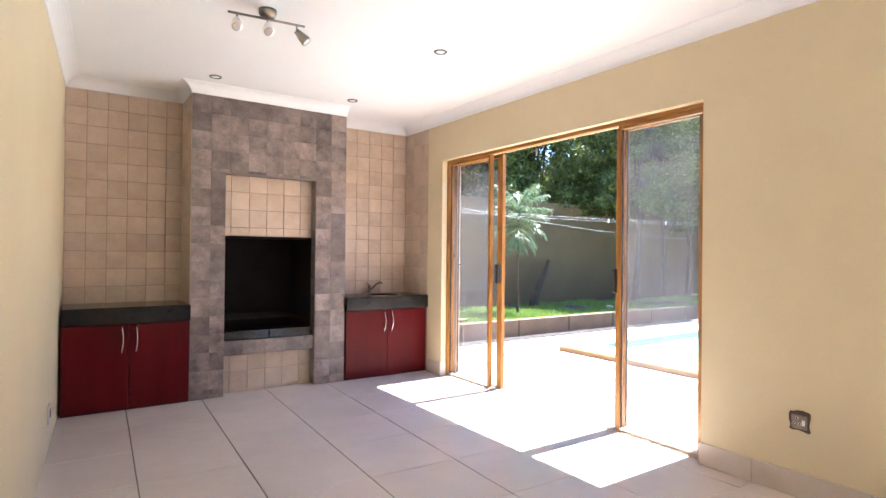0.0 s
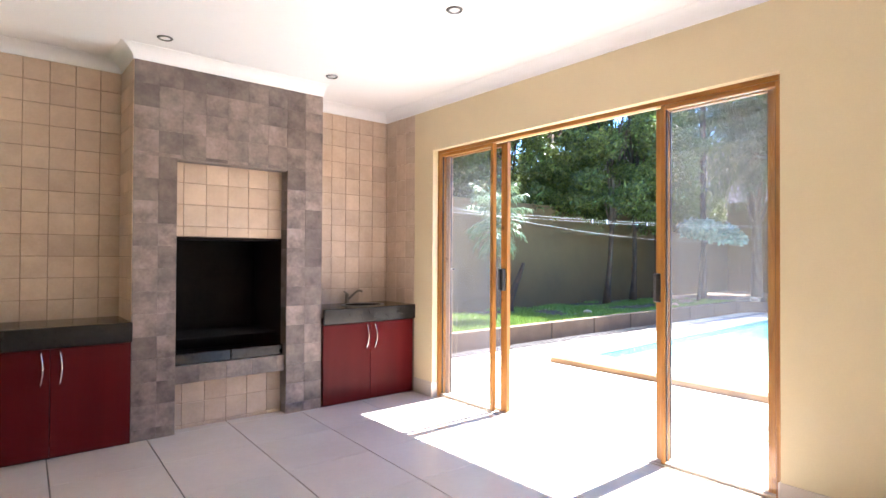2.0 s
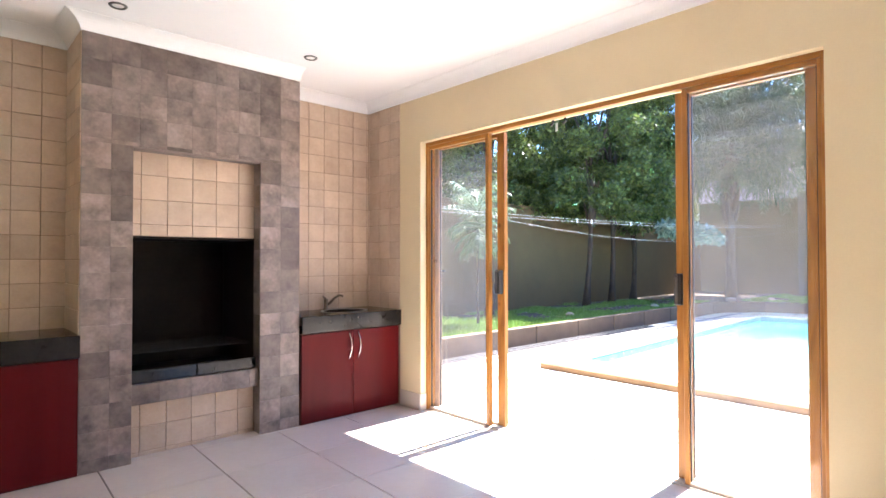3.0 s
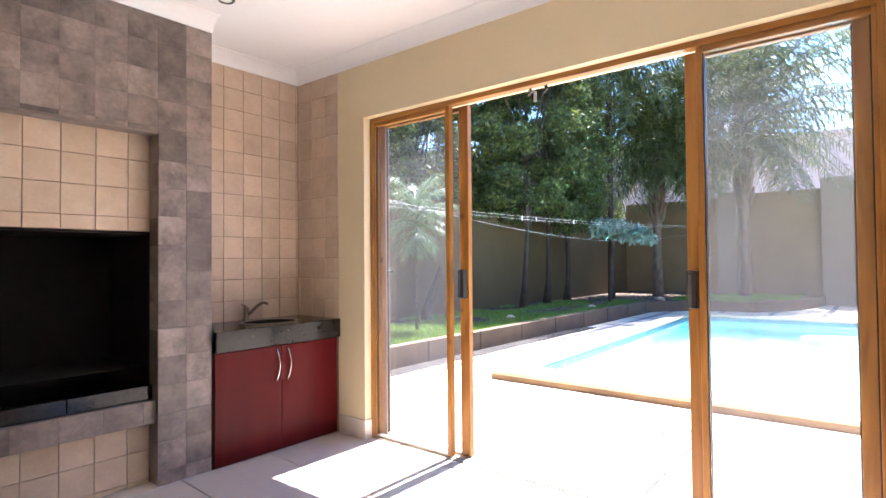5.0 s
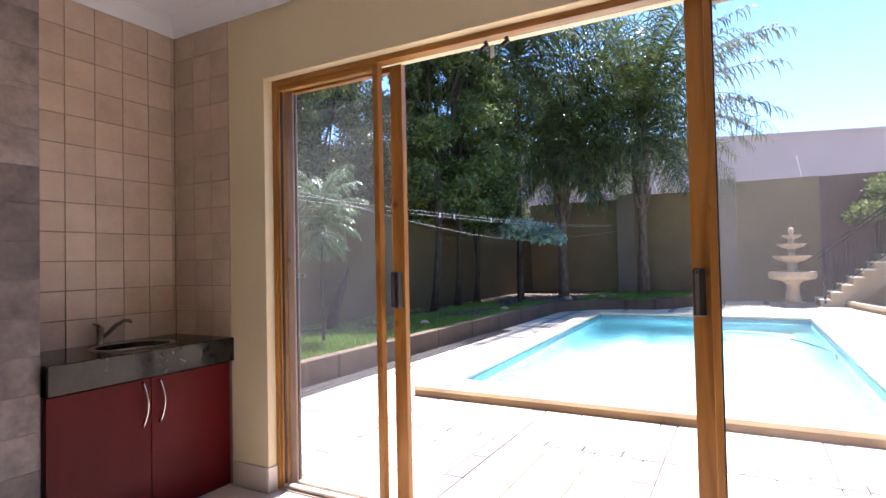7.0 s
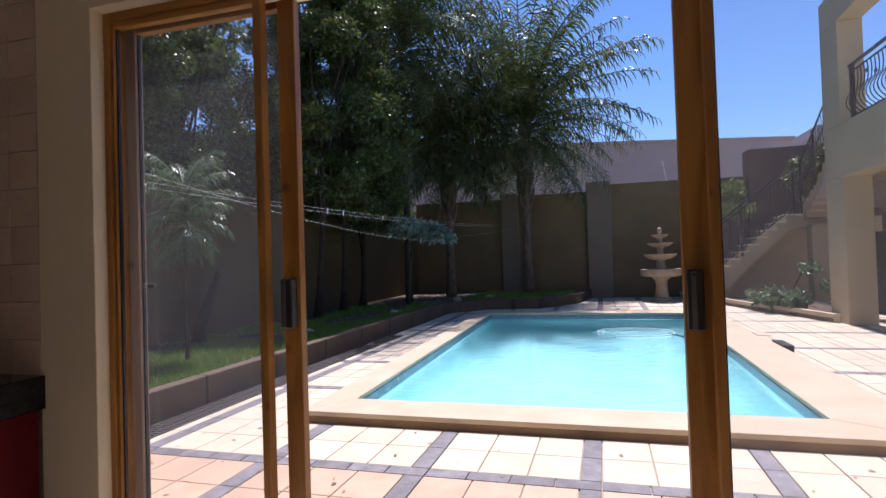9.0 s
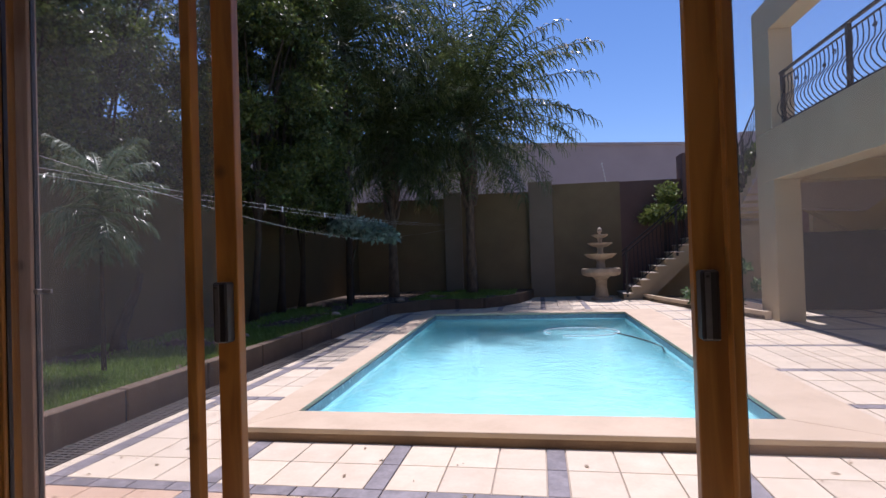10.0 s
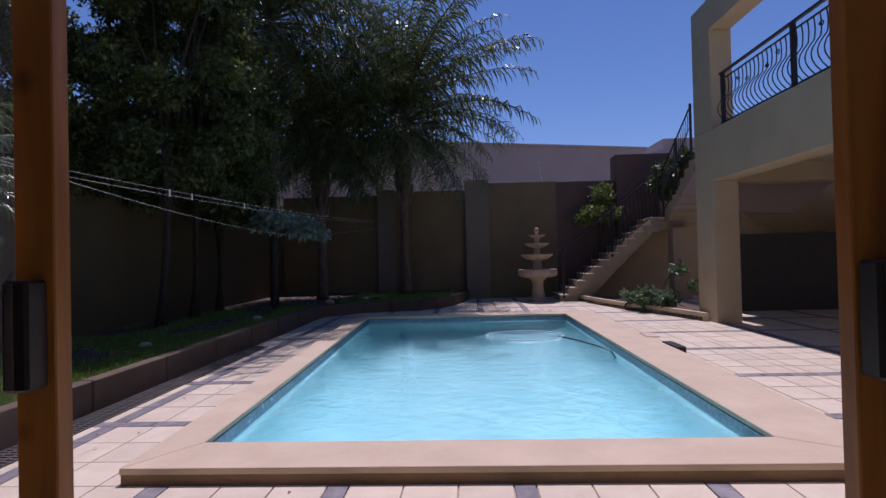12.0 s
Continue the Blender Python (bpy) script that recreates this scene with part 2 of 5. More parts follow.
M_SANDSTONE = surface("pale_cast_stone", (0.344, 0.266, 0.180), (0.464, 0.372, 0.274), 0.85, 6, 60, 0.5)
M_BARK = surface("grey_brown_bark", (0.028, 0.020, 0.014), (0.075, 0.055, 0.038), 0.95, 9, 60, 1.0, stretch=(1, 1, 0.4))
M_PALM_BARK = surface("fibrous_palm_bark", (0.060, 0.041, 0.027), (0.205, 0.148, 0.098), 0.95, 9, 60, 1.0, stretch=(1, 1, 0.35))
M_LEAF = leaf_mat("ficus_leaf", (0.020, 0.036, 0.009), (0.135, 0.175, 0.036), 0.42, through_light=0.34)
M_PALM = leaf_mat("palm_leaflet", (0.035, 0.056, 0.020), (0.165, 0.205, 0.068), 0.33, through_light=0.38)
M_PALM_PALE = leaf_mat("pale_palm_leaflet", (0.05, 0.09, 0.04), (0.20, 0.26, 0.13), 0.35)
M_BLUE_SPRAY = leaf_mat("blue_green_needles", (0.08, 0.13, 0.095), (0.30, 0.39, 0.30), 0.35)
M_BRIGHT_LEAF = leaf_mat("sunlit_leaf", (0.05, 0.09, 0.015), (0.22, 0.30, 0.06), 0.35, through_light=0.4)
M_DRY_LEAF = leaf_mat("dry_leaf", (0.20, 0.13, 0.07), (0.55, 0.46, 0.34), 0.7)
M_SHRUB = leaf_mat("shrub_leaf", (0.05, 0.10, 0.04), (0.16, 0.24, 0.11), 0.45)
M_YELLOW_SHRUB = leaf_mat("yellow_green_leaf", (0.10, 0.14, 0.025), (0.26, 0.30, 0.07), 0.45)
M_WIRE = surface("white_plastic_line", (0.6, 0.6, 0.6), (0.7, 0.7, 0.7), 0.5)
M_LINE = surface("grey_weathered_line", (0.52, 0.52, 0.53), (0.6, 0.6, 0.61), 0.6)
M_BRONZE = surface("dull_bronze_tap_metal", (0.20, 0.165, 0.13), (0.28, 0.235, 0.19), 0.3, 10, 100, 0.02, metal=0.9)
M_GRATE = surface("dark_drain_grate", (0.05, 0.045, 0.04), (0.09, 0.08, 0.075), 0.7)
M_LAMP_GLASS = surface("frosted_lamp_glass", (0.8, 0.8, 0.8), (0.86, 0.86, 0.86), 0.3)
M_BULB = surface("lamp_reflector", (0.7, 0.7, 0.7), (0.8, 0.8, 0.8), 0.2, metal=0.6)
M_WHITE_PLASTIC = surface("grey_white_plastic", (0.55, 0.53, 0.5), (0.65, 0.63, 0.6), 0.4)
M_PLATE = surface("scuffed_brown_grey_plastic", (0.20, 0.155, 0.125), (0.33, 0.265, 0.22), 0.6, 25, 90, 0.2)
M_HOLE = surface("raw_brown_plaster", (0.07, 0.05, 0.04), (0.13, 0.10, 0.08), 0.95)
M_WINDOW = surface("blind_behind_glass", (0.30, 0.28, 0.29), (0.36, 0.34, 0.35), 0.2)


# ---- building helpers (plan units in, metres out) ----
BASES = {}


def base_of(ob):
    while ob is not None:
        if ob.name in BASES:
            return Vector(BASES[ob.name])
        ob = ob.parent
    return Vector((0, 0, 0))


def mesh_from(name, bm, material, origin=(0, 0, 0), smooth=False):
    bm.normal_update()
    o = Vector(origin)
    for v in bm.verts:
        v.co = (v.co - o) * PLAN
    me = bpy.data.meshes.new(name)
    bm.to_mesh(me)
    bm.free()
    for m in material if isinstance(material, (list, tuple)) else [material]:
        me.materials.append(m)
    if smooth:
        for p in me.polygons:
            p.use_smooth = True
    return me


def part(name, bm, material, parent, label="", smooth=False):
    """Links a bmesh, given in plan coordinates, as one mesh under a thing or a part."""
    ob = new(name, mesh_from(name, bm, material, base_of(parent), smooth))
    ob.parent = parent
    if label:
        ob["label"] = label
    return ob


def thing(name, base, label, category, group="", kind=""):
    ob = new(name)
    ob.location = Vector(base) * PLAN
    ob.empty_display_size = 0.1
    BASES[ob.name] = base
    return tagged(ob, label, category, group, kind)


def single(name, bm, material, label, category, group="", kind="", smooth=False):
    return tagged(new(name, mesh_from(name, bm, material, smooth=smooth)), label, category, group, kind)


def structure(name, bm, material, label, category):
    return single(name, bm, material, label, category, kind="structure")


def piece(name, data, parent, place, turn=0.0):
    """One of many alike pieces on shared mesh data, at a plan place, under its parent."""
    ob = new(name, data)
    ob.parent = parent
    ob.location = (Vector(place) - base_of(parent)) * PLAN
    if turn:
        ob.rotation_euler = (0, 0, turn)
    return ob


def box(bm, x0, x1, y0, y1, z0, z1, bevel=0.0, seg=1):
    r = bmesh.ops.create_cube(bm, size=1.0)
    vs = r["verts"]
    for v in vs:
        v.co = Vector(((x0 + x1) / 2 + v.co.x * (x1 - x0), (y0 + y1) / 2 + v.co.y * (y1 - y0), (z0 + z1) / 2 + v.co.z * (z1 - z0)))
    if bevel:
        es = list({e for v in vs for e in v.link_edges})
        bmesh.ops.bevel(bm, geom=es, offset=bevel, segments=seg, affect='EDGES', profile=0.5)
    return bm


def boxes(*bs, bevel=0.0):
    bm = bmesh.new()
    for b in bs:
        box(bm, *b, bevel=bevel)
    return bm


def prism(bm, pts, lo, hi, axis="z"):
    """Extrudes a closed polygon between lo and hi along an axis. The polygon's two coordinates are the other axes in order."""
    def at(p, h):
        if axis == "z":
            return (p[0], p[1], h)
        if axis == "y":
            return (p[0], h, p[1])
        return (h, p[0], p[1])
    a = [bm.verts.new(at(p, lo)) for p in pts]
    b = [bm.verts.new(at(p, hi)) for p in pts]
    bm.faces.new(a)
    bm.faces.new(list(reversed(b)))
    for i in range(len(pts)):
        j = (i + 1) % len(pts)
        bm.faces.new((a[j], a[i], b[i], b[j]))
    bmesh.ops.recalc_face_normals(bm, faces=bm.faces[:])
    return bm


def tube(bm, pts, radii, seg=8, caps=True):
    pts = [Vector(p) for p in pts]
    if not isinstance(radii, (list, tuple)):
        radii = [radii] * len(pts)
    rings = []
    prev = None
    for i, p in enumerate(pts):
        d = (pts[min(i + 1, len(pts) - 1)] - pts[max(i - 1, 0)]).normalized()
        if prev is None:
            up = Vector((0, 0, 1)) if abs(d.z) < 0.9 else Vector((1, 0, 0))
            u = d.cross(up).normalized()
        else:
            u = (prev - d * prev.dot(d)).normalized()
        prev = u
        w = d.cross(u)
        rings.append([bm.verts.new(p + (u * math.cos(2 * math.pi * k / seg) + w * math.sin(2 * math.pi * k / seg)) * radii[i]) for k in range(seg)])
    for r0, r1 in zip(rings, rings[1:]):
        for k in range(seg):
            bm.faces.new((r0[k], r0[(k + 1) % seg], r1[(k + 1) % seg], r1[k]))
    if caps:
        bm.faces.new(list(reversed(rings[0])))
        bm.faces.new(rings[-1])
    return bm


def lathe(bm, profile, cx, cy, seg=24, scallop=0.0, lobes=0):
    """Turns (radius, z) points round a vertical axis."""
    rings = []
    for r, z in profile:
        ring = []
        for k in range(seg):
            a = 2 * math.pi * k / seg
            q = r * (1 + (scallop * math.cos(lobes * a) if lobes else 0))
            ring.append(bm.verts.new((cx + q * math.cos(a), cy + q * math.sin(a), z)))
        rings.append(ring)
    for r0, r1 in zip(rings, rings[1:]):
        for k in range(seg):
            bm.faces.new((r0[k], r0[(k + 1) % seg], r1[(k + 1) % seg], r1[k]))
    bm.faces.new(list(reversed(rings[0])))
    bm.faces.new(rings[-1])
    bmesh.ops.recalc_face_normals(bm, faces=bm.faces[:])
    return bm


def slab_data(name, sx, sy, sz, material, bevel=0.004):
    """Shared mesh of a small tile, centred on its place; bevelled on its edges."""
    bm = bmesh.new()
    box(bm, -sx / 2, sx / 2, -sy / 2, sy / 2, -sz / 2, sz / 2, bevel=bevel)
    return mesh_from(name, bm, material)


# ---- the room's shell ----
XW, XO = 3.86, 4.12          # door wall: inner and outer face
YT = 6.27                    # tiled back wall
YB = -2.4                    # wall behind the start of the walk
CEIL, COVE = 3.005, 2.915     # ceiling, and where the cornice meets the walls
D0, D1, DH = 2.25, 5.43, 2.497   # the door opening: from, to, head


def left_x(y):
    """The left wall runs slightly out of square."""
    return 0.222 - 0.05 * (6.0 - y)


structure("floor", boxes((-0.8, XO, YB - 0.2, YT + 0.2, -0.2, -0.006)), M_FLOOR_JOINT, "grey grout bed under polished cream porcelain floor tiles", "floor")
structure("wall_west", prism(bmesh.new(), [(left_x(YB), YB), (left_x(YT + 0.2), YT + 0.2), (left_x(YT) - 0.3, YT + 0.2), (left_x(YB) - 0.3, YB)], 0, 3.2), M_CREAM, "smooth cream painted side wall", "wall")
structure("wall_south", boxes((-0.8, XO, YB - 0.25, YB, 0, 3.2)), M_CREAM, "plain cream painted wall", "wall")
wall_north = structure("wall_north", boxes((-0.3, 1.53, YT + 0.012, YT + 0.25, 0, 3.2), (2.47, XO, YT + 0.012, YT + 0.25, 0, 3.2), (1.53, 2.47, YT + 0.012, YT + 0.25, 1.56, 3.2), (1.53, 2.47, YT + 0.012, YT + 0.25, 0, 0.53)), M_GROUT, "back wall of small beige ceramic tiles with brown grout", "wall")
# the gap below y 0.5 is an added, unseen opening that brightens the room
wall_east = structure("wall_east", boxes((XW, XO, 0.5, D0, 0, 3.2), (XW, XO, YB, 0.5, DH, 3.2), (XW, XO, YB, YB + 0.2, 0, DH), (XW, XO, D1, 5.735, 0, 3.2), (XW, XO, D0, D1, DH, 3.2)), M_CREAM, "cream painted wall with a wide sliding door opening", "wall")
tile_return = structure("wall_return", boxes((XW + 0.012, XO, 5.735, YT + 0.012, 0, 3.2)), M_GROUT, "tiled return wall beside the sink cabinet", "wall")
structure("ceiling", boxes((-0.8, XO, YB - 0.2, YT + 0.25, CEIL, CEIL + 0.1)), M_WHITE, "plain white painted ceiling", "ceiling")
structure("roof", boxes((-1.2, XO + 0.02, YB - 0.3, YT + 0.3, 3.2, 3.45)), M_CREAM_EXT, "flat roof slab of the house", "roof")
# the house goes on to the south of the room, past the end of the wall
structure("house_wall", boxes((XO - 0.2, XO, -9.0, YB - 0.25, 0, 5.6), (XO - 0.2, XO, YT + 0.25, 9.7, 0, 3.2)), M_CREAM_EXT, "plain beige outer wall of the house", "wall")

COVE_PROFILE = [(0, 0), (0.008, 0), (0.012, 0.010), (0.016, 0.022), (0.024, 0.036), (0.036, 0.050), (0.052, 0.064), (0.070, 0.075), (0.090, 0.083), (0.110, 0.087), (0.110, CEIL - COVE), (0, CEIL - COVE)]


def cornice(name, p0, p1, inward, mitre=(0, 0)):
    """A plaster cove along the wall line p0 to p1; inward is the unit step into the room."""
    bm = bmesh.new()
    ends = []
    run = (Vector(p1) - Vector(p0)).normalized()
    for p, m in ((p0, -mitre[0]), (p1, mitre[1])):
        ends.append([bm.verts.new((p[0] + inward[0] * a + run.x * m * a, p[1] + inward[1] * a + run.y * m * a, COVE + h)) for a, h in COVE_PROFILE])
    n = len(COVE_PROFILE)
    for i in range(n):
        j = (i + 1) % n
        bm.faces.new((ends[0][i], ends[0][j], ends[1][j], ends[1][i]))
    bm.faces.new(ends[0])
    bm.faces.new(list(reversed(ends[1])))
    bmesh.ops.recalc_face_normals(bm, faces=bm.faces[:])
    return structure(name, bm, M_WHITE, "white moulded plaster cornice along the ceiling", "cornice")


CX0, CX1, CY = 1.228, 2.804, 5.77   # chimney breast
cornice("cornice_east", (XW, YB), (XW, YT), (-1, 0))
cornice("cornice_west", (left_x(YB), YB), (left_x(YT), YT), (1, 0))
cornice("cornice_north_1", (left_x(YT), YT), (CX0, YT), (0, -1))
cornice("cornice_north_2", (CX1, YT), (XW, YT), (0, -1))
cornice("cornice_chimney_front", (CX0, CY), (CX1, CY), (0, -1), (1, 0))
cornice("cornice_chimney_side_1", (CX0, CY), (CX0, YT), (-1, 0), (1, 0))
cornice("cornice_south", (left_x(YB), YB), (XW, YB), (0, 1))

# ---- tiled surfaces: shared tile meshes laid in a loop at the end ----
TP = 0.168                    # beige tile pitch


def skirting(name, x0, x1, y0, y1):
    return structure(name, boxes((x0, x1, y0, y1, 0, 0.15), bevel=0.003), M_FLOOR_TILE, "cream porcelain skirting tile", "skirting")


edge = D0
for length in (0.342, 0.63, 0.63):
    skirting("baseboard", XW - 0.012, XW, edge - length + 0.002, edge)
    edge -= length
skirting("baseboard", XW - 0.012, XW, D1, 5.725)
skirting("baseboard", XW - 0.012, 3.925, D1 - 0.012, D1)
skirting("baseboard", XW - 0.012, 3.925, D0 - 0.001, D0 + 0.011)

# ---- braai chimney ----
NX0, NX1 = 1.538, 2.458         # niche
chimney = thing("fireplace", (2.0, 6.0, 0), "built-in braai fireplace clad in grey slate-look tiles, black firebox", "fireplace", kind="structure")
core = part("masonry", boxes((CX0 + 0.01, NX0 - 0.01, CY + 0.01, YT + 0.01, 0, COVE + 0.02), (NX1 + 0.01, CX1 - 0.01, CY + 0.01, YT + 0.01, 0, COVE + 0.02),
                             (NX0 - 0.01, NX1 + 0.01, CY + 0.01, YT + 0.01, 2.19, COVE + 0.02)), M_SLATE_JOINT, chimney)
upper_panel = part("upper_panel", boxes((NX0 - 0.01, NX1 + 0.01, CY + 0.13, YT, 1.572, 2.19)), M_GROUT, chimney, "recessed beige tile panel above the firebox")
lower_panel = part("lower_panel", boxes((NX0 - 0.01, NX1 + 0.01, CY + 0.13, YT, 0, 0.385)), M_GROUT, chimney, "recessed beige tile panel below the ledge")
ledge = part("ledge", boxes((NX0 - 0.01, NX1 + 0.01, CY + 0.045, YT, 0.385, 0.525)), M_SLATE_JOINT, chimney, "grey tiled ledge")
for pname, b in (("firebox_side", (NX0 - 0.008, NX0, CY + 0.12, 6.6, 0.525, 1.572)), ("firebox_side", (NX1, NX1 + 0.008, CY + 0.12, 6.6, 0.525, 1.572)),
                 ("firebox_back", (NX0 - 0.01, NX1 + 0.01, 6.55, 6.6, 0.525, 1.6)), ("firebox_top", (NX0 - 0.01, NX1 + 0.01, CY + 0.12, 6.55, 1.555, 1.57)),
                 ("firebox_floor", (NX0 - 0.01, NX1 + 0.01, CY + 0.12, 6.55, 0.52, 0.54))):
    part(pname, boxes(b), M_SOOT, chimney, "soot-black steel firebox panel")
part("fire_lip", boxes((NX0 + 0.002, (NX0 + NX1) / 2 - 0.002, CY + 0.075, CY + 0.13, 0.526, 0.615), bevel=0.004), M_GRANITE, chimney, "polished black granite lip")
part("fire_lip", boxes(((NX0 + NX1) / 2 + 0.002, NX1 - 0.002, CY + 0.075, CY + 0.13, 0.526, 0.615), bevel=0.004), M_GRANITE, chimney, "polished black granite lip")
bm = bmesh.new()
for i in range(14):
    yy = CY + 0.2 + i * 0.045
    tube(bm, [(NX0 + 0.01, yy, 0.72), (NX1 - 0.01, yy, 0.72)], 0.005, 6)
part("grid", bm, M_SOOT, chimney, "dark iron cooking grid")


# ---- cabinets, worktops, sink ----
def arc_handle(name, x, y, z0, z1, parent):
    pts = []
    for i in range(11):
        u = i / 10
        pts.append((x + 0.012 * math.sin(math.pi * u), y - 0.004 - 0.028 * math.sin(math.pi * u), z0 + (z1 - z0) * u))
    return part(name, tube(bmesh.new(), pts, 0.0055, 8), M_CHROME, parent, "bowed satin chrome handle", True)


def cabinet(x0, x1, label, hx):
    top, front = 0.768, 5.745
    c = thing("cabinet", ((x0 + x1) / 2, 5.95, 0), label, "cabinet", "cabinets beside the fireplace")
    part("body", boxes((x0, x1, front + 0.02, YT + 0.005, 0.0, top)), M_CARCASS, c)
    mid = (x0 + x1) / 2
    for a, b, s in ((x0 + 0.006, mid - 0.0015, -1), (mid + 0.0015, x1 - 0.004, 1)):
        d = part("door", boxes((a, b, front, front + 0.019, 0.012, top - 0.006), bevel=0.002), M_MAHOGANY, c, "dark mahogany-red door")
        arc_handle("handle", mid + s * hx, front, 0.505, 0.75, d)
    return c


cabinet(left_x(6.0) + 0.005, CX0 - 0.003, "low dark mahogany cabinet with two doors beside the fireplace", 0.055)
cabinet(CX1 + 0.003, XW - 0.008, "low dark mahogany sink cabinet with two doors under granite top", 0.048)


def worktop(x0, x1, label, hole=None):
    t = thing("worktop", ((x0 + x1) / 2, 5.95, 0.82), label, "worktop", "granite worktops")
    y0, y1, z0, z1 = 5.715, YT + 0.008, 0.770, 0.915
    bm = bmesh.new()
    if hole:
        hx, hy, r = hole
        box(bm, x0, x1, y0, y0 + 0.022, z0, z1, bevel=0.004)
        n = 32
        ring = [bm.verts.new((hx + r * 1.25 * math.cos(2 * math.pi * i / n), hy + r * math.sin(2 * math.pi * i / n), z1)) for i in range(n)]
        low = [bm.verts.new((v.co.x, v.co.y, z1 - 0.03)) for v in ring]
        outer = []
        for i in range(n):
            c, s = math.cos(2 * math.pi * i / n), math.sin(2 * math.pi * i / n)
            ya, yb = y0 + 0.02, y1
            k = min((x1 - hx) / c if c > 1e-6 else 1e9, (x0 - hx) / c if c < -1e-6 else 1e9, (yb - hy) / s if s > 1e-6 else 1e9, (ya - hy) / s if s < -1e-6 else 1e9)
            outer.append(bm.verts.new((hx + c * k, hy + s * k, z1)))
        for i in range(n):
            j = (i + 1) % n
            bm.faces.new((ring[i], outer[i], outer[j], ring[j]))
            bm.faces.new((low[i], ring[i], ring[j], low[j]))
        for cxx, cyy in ((x0, y0 + 0.02), (x1, y0 + 0.02), (x1, y1), (x0, y1)):
            near = sorted(outer, key=lambda v: (v.co.x - cxx) ** 2 + (v.co.y - cyy) ** 2)[:2]
            bm.faces.new((near[0], bm.verts.new((cxx, cyy, z1)), near[1]))
        bmesh.ops.recalc_face_normals(bm, faces=bm.faces[:])
    else:
        box(bm, x0, x1, y0, y1, z0, z1, bevel=0.004)
    part("slab", bm, M_GRANITE, t)
    return t


worktop(left_x(6.0) + 0.003, CX0 - 0.002, "thick polished black granite worktop on the cabinet")
SX, SY = 3.39, 5.99
worktop(CX1 + 0.002, XW + 0.004, "thick polished black granite worktop with round sink cutout", (SX, SY, 0.16))
sink = thing("sink", (SX, SY, 0.915), "small oval stainless steel sink set in black granite", "sink")
bm = bmesh.new()
lathe(bm, [(0.02, 0.785), (0.14, 0.795), (0.158, 0.845), (0.162, 0.915), (0.17, 0.921), (0.185, 0.921), (0.19, 0.916)], SX, SY, 36)
bm.faces.ensure_lookup_table()
bmesh.ops.delete(bm, geom=[max((f for f in bm.faces if len(f.verts) > 8), key=lambda f: f.calc_center_median().z)], context='FACES_ONLY')
for v in bm.verts:
    v.co.x = SX + (v.co.x - SX) * 1.25
part("bowl", bm, M_STEEL, sink, "", True)
part("drain", lathe(bmesh.new(), [(0.03, 0.786), (0.032, 0.791), (0.02, 0.792), (0.005, 0.791)], SX, SY, 16), M_CHROME, sink)
tap = thing("tap", (3.32, 6.2, 0.915), "dull bronze single-lever mixer tap on the worktop", "tap")
TX, TY = 3.32, 6.2
part("base", lathe(bmesh.new(), [(0.028, 0.915), (0.028, 0.925), (0.02, 0.935), (0.019, 1.), (0.022, 1.005), (0.018, 1.02), (0.004, 1.025)], TX, TY, 18), M_BRONZE, tap, "", True)
part("spout", tube(bmesh.new(), [(TX, TY, 0.955), (TX + 0.03, TY - 0.02, 0.98), (TX + 0.06, TY - 0.06, 1.03), (TX + 0.088, TY - 0.09, 1.055), (TX + 0.108, TY - 0.11, 1.052), (TX + 0.115, TY - 0.118, 1.04)], [0.013, 0.013, 0.012, 0.011, 0.011, 0.01], 10), M_BRONZE, tap, "", True)
part("lever", tube(bmesh.new(), [(TX, TY, 1.015), (TX - 0.02, TY - 0.01, 1.035), (TX - 0.055, TY - 0.03, 1.045)], [0.012, 0.009, 0.006], 8), M_BRONZE, tap, "", True)


# ---- sliding door ----
door = thing("sliding_door", (3.98, 3.8, 0), "wide orange-stained timber sliding door, open in the middle", "door", kind="structure")
FX0, FX1 = 3.925, 4.075
part("outer_frame", boxes((FX0, FX1, D1 - 0.03, D1, 0, DH), bevel=0.003), M_DOORWOOD, door)
part("outer_frame", boxes((FX0, FX1, D0, D0 + 0.03, 0, DH), bevel=0.003), M_DOORWOOD, door)
part("head_rail", boxes((FX0, FX0 + 0.062, D0 + 0.03, D1 - 0.03, DH - 0.034, DH)), M_DOORWOOD_Y, door)
part("head_track", boxes((FX0 + 0.062, FX0 + 0.076, D0 + 0.03, D1 - 0.03, DH - 0.03, DH)), M_BLACK, door, "black door track")
part("head_soffit", boxes((FX0 + 0.076, FX1, D0 + 0.03, D1 - 0.03, DH - 0.012, DH)), M_CREAM, door, "pale plastered soffit outside the track")
part("sill_track", boxes((FX0, FX1, D0 + 0.03, D1 - 0.03, 0.0, 0.008), (FX0 + 0.03, FX0 + 0.036, D0 + 0.03, D1 - 0.03, 0.008, 0.014), (FX0 + 0.107, FX0 + 0.113, D0 + 0.03, D1 - 0.03, 0.008, 0.014)), M_SILL, door, "pale dusty bottom track")


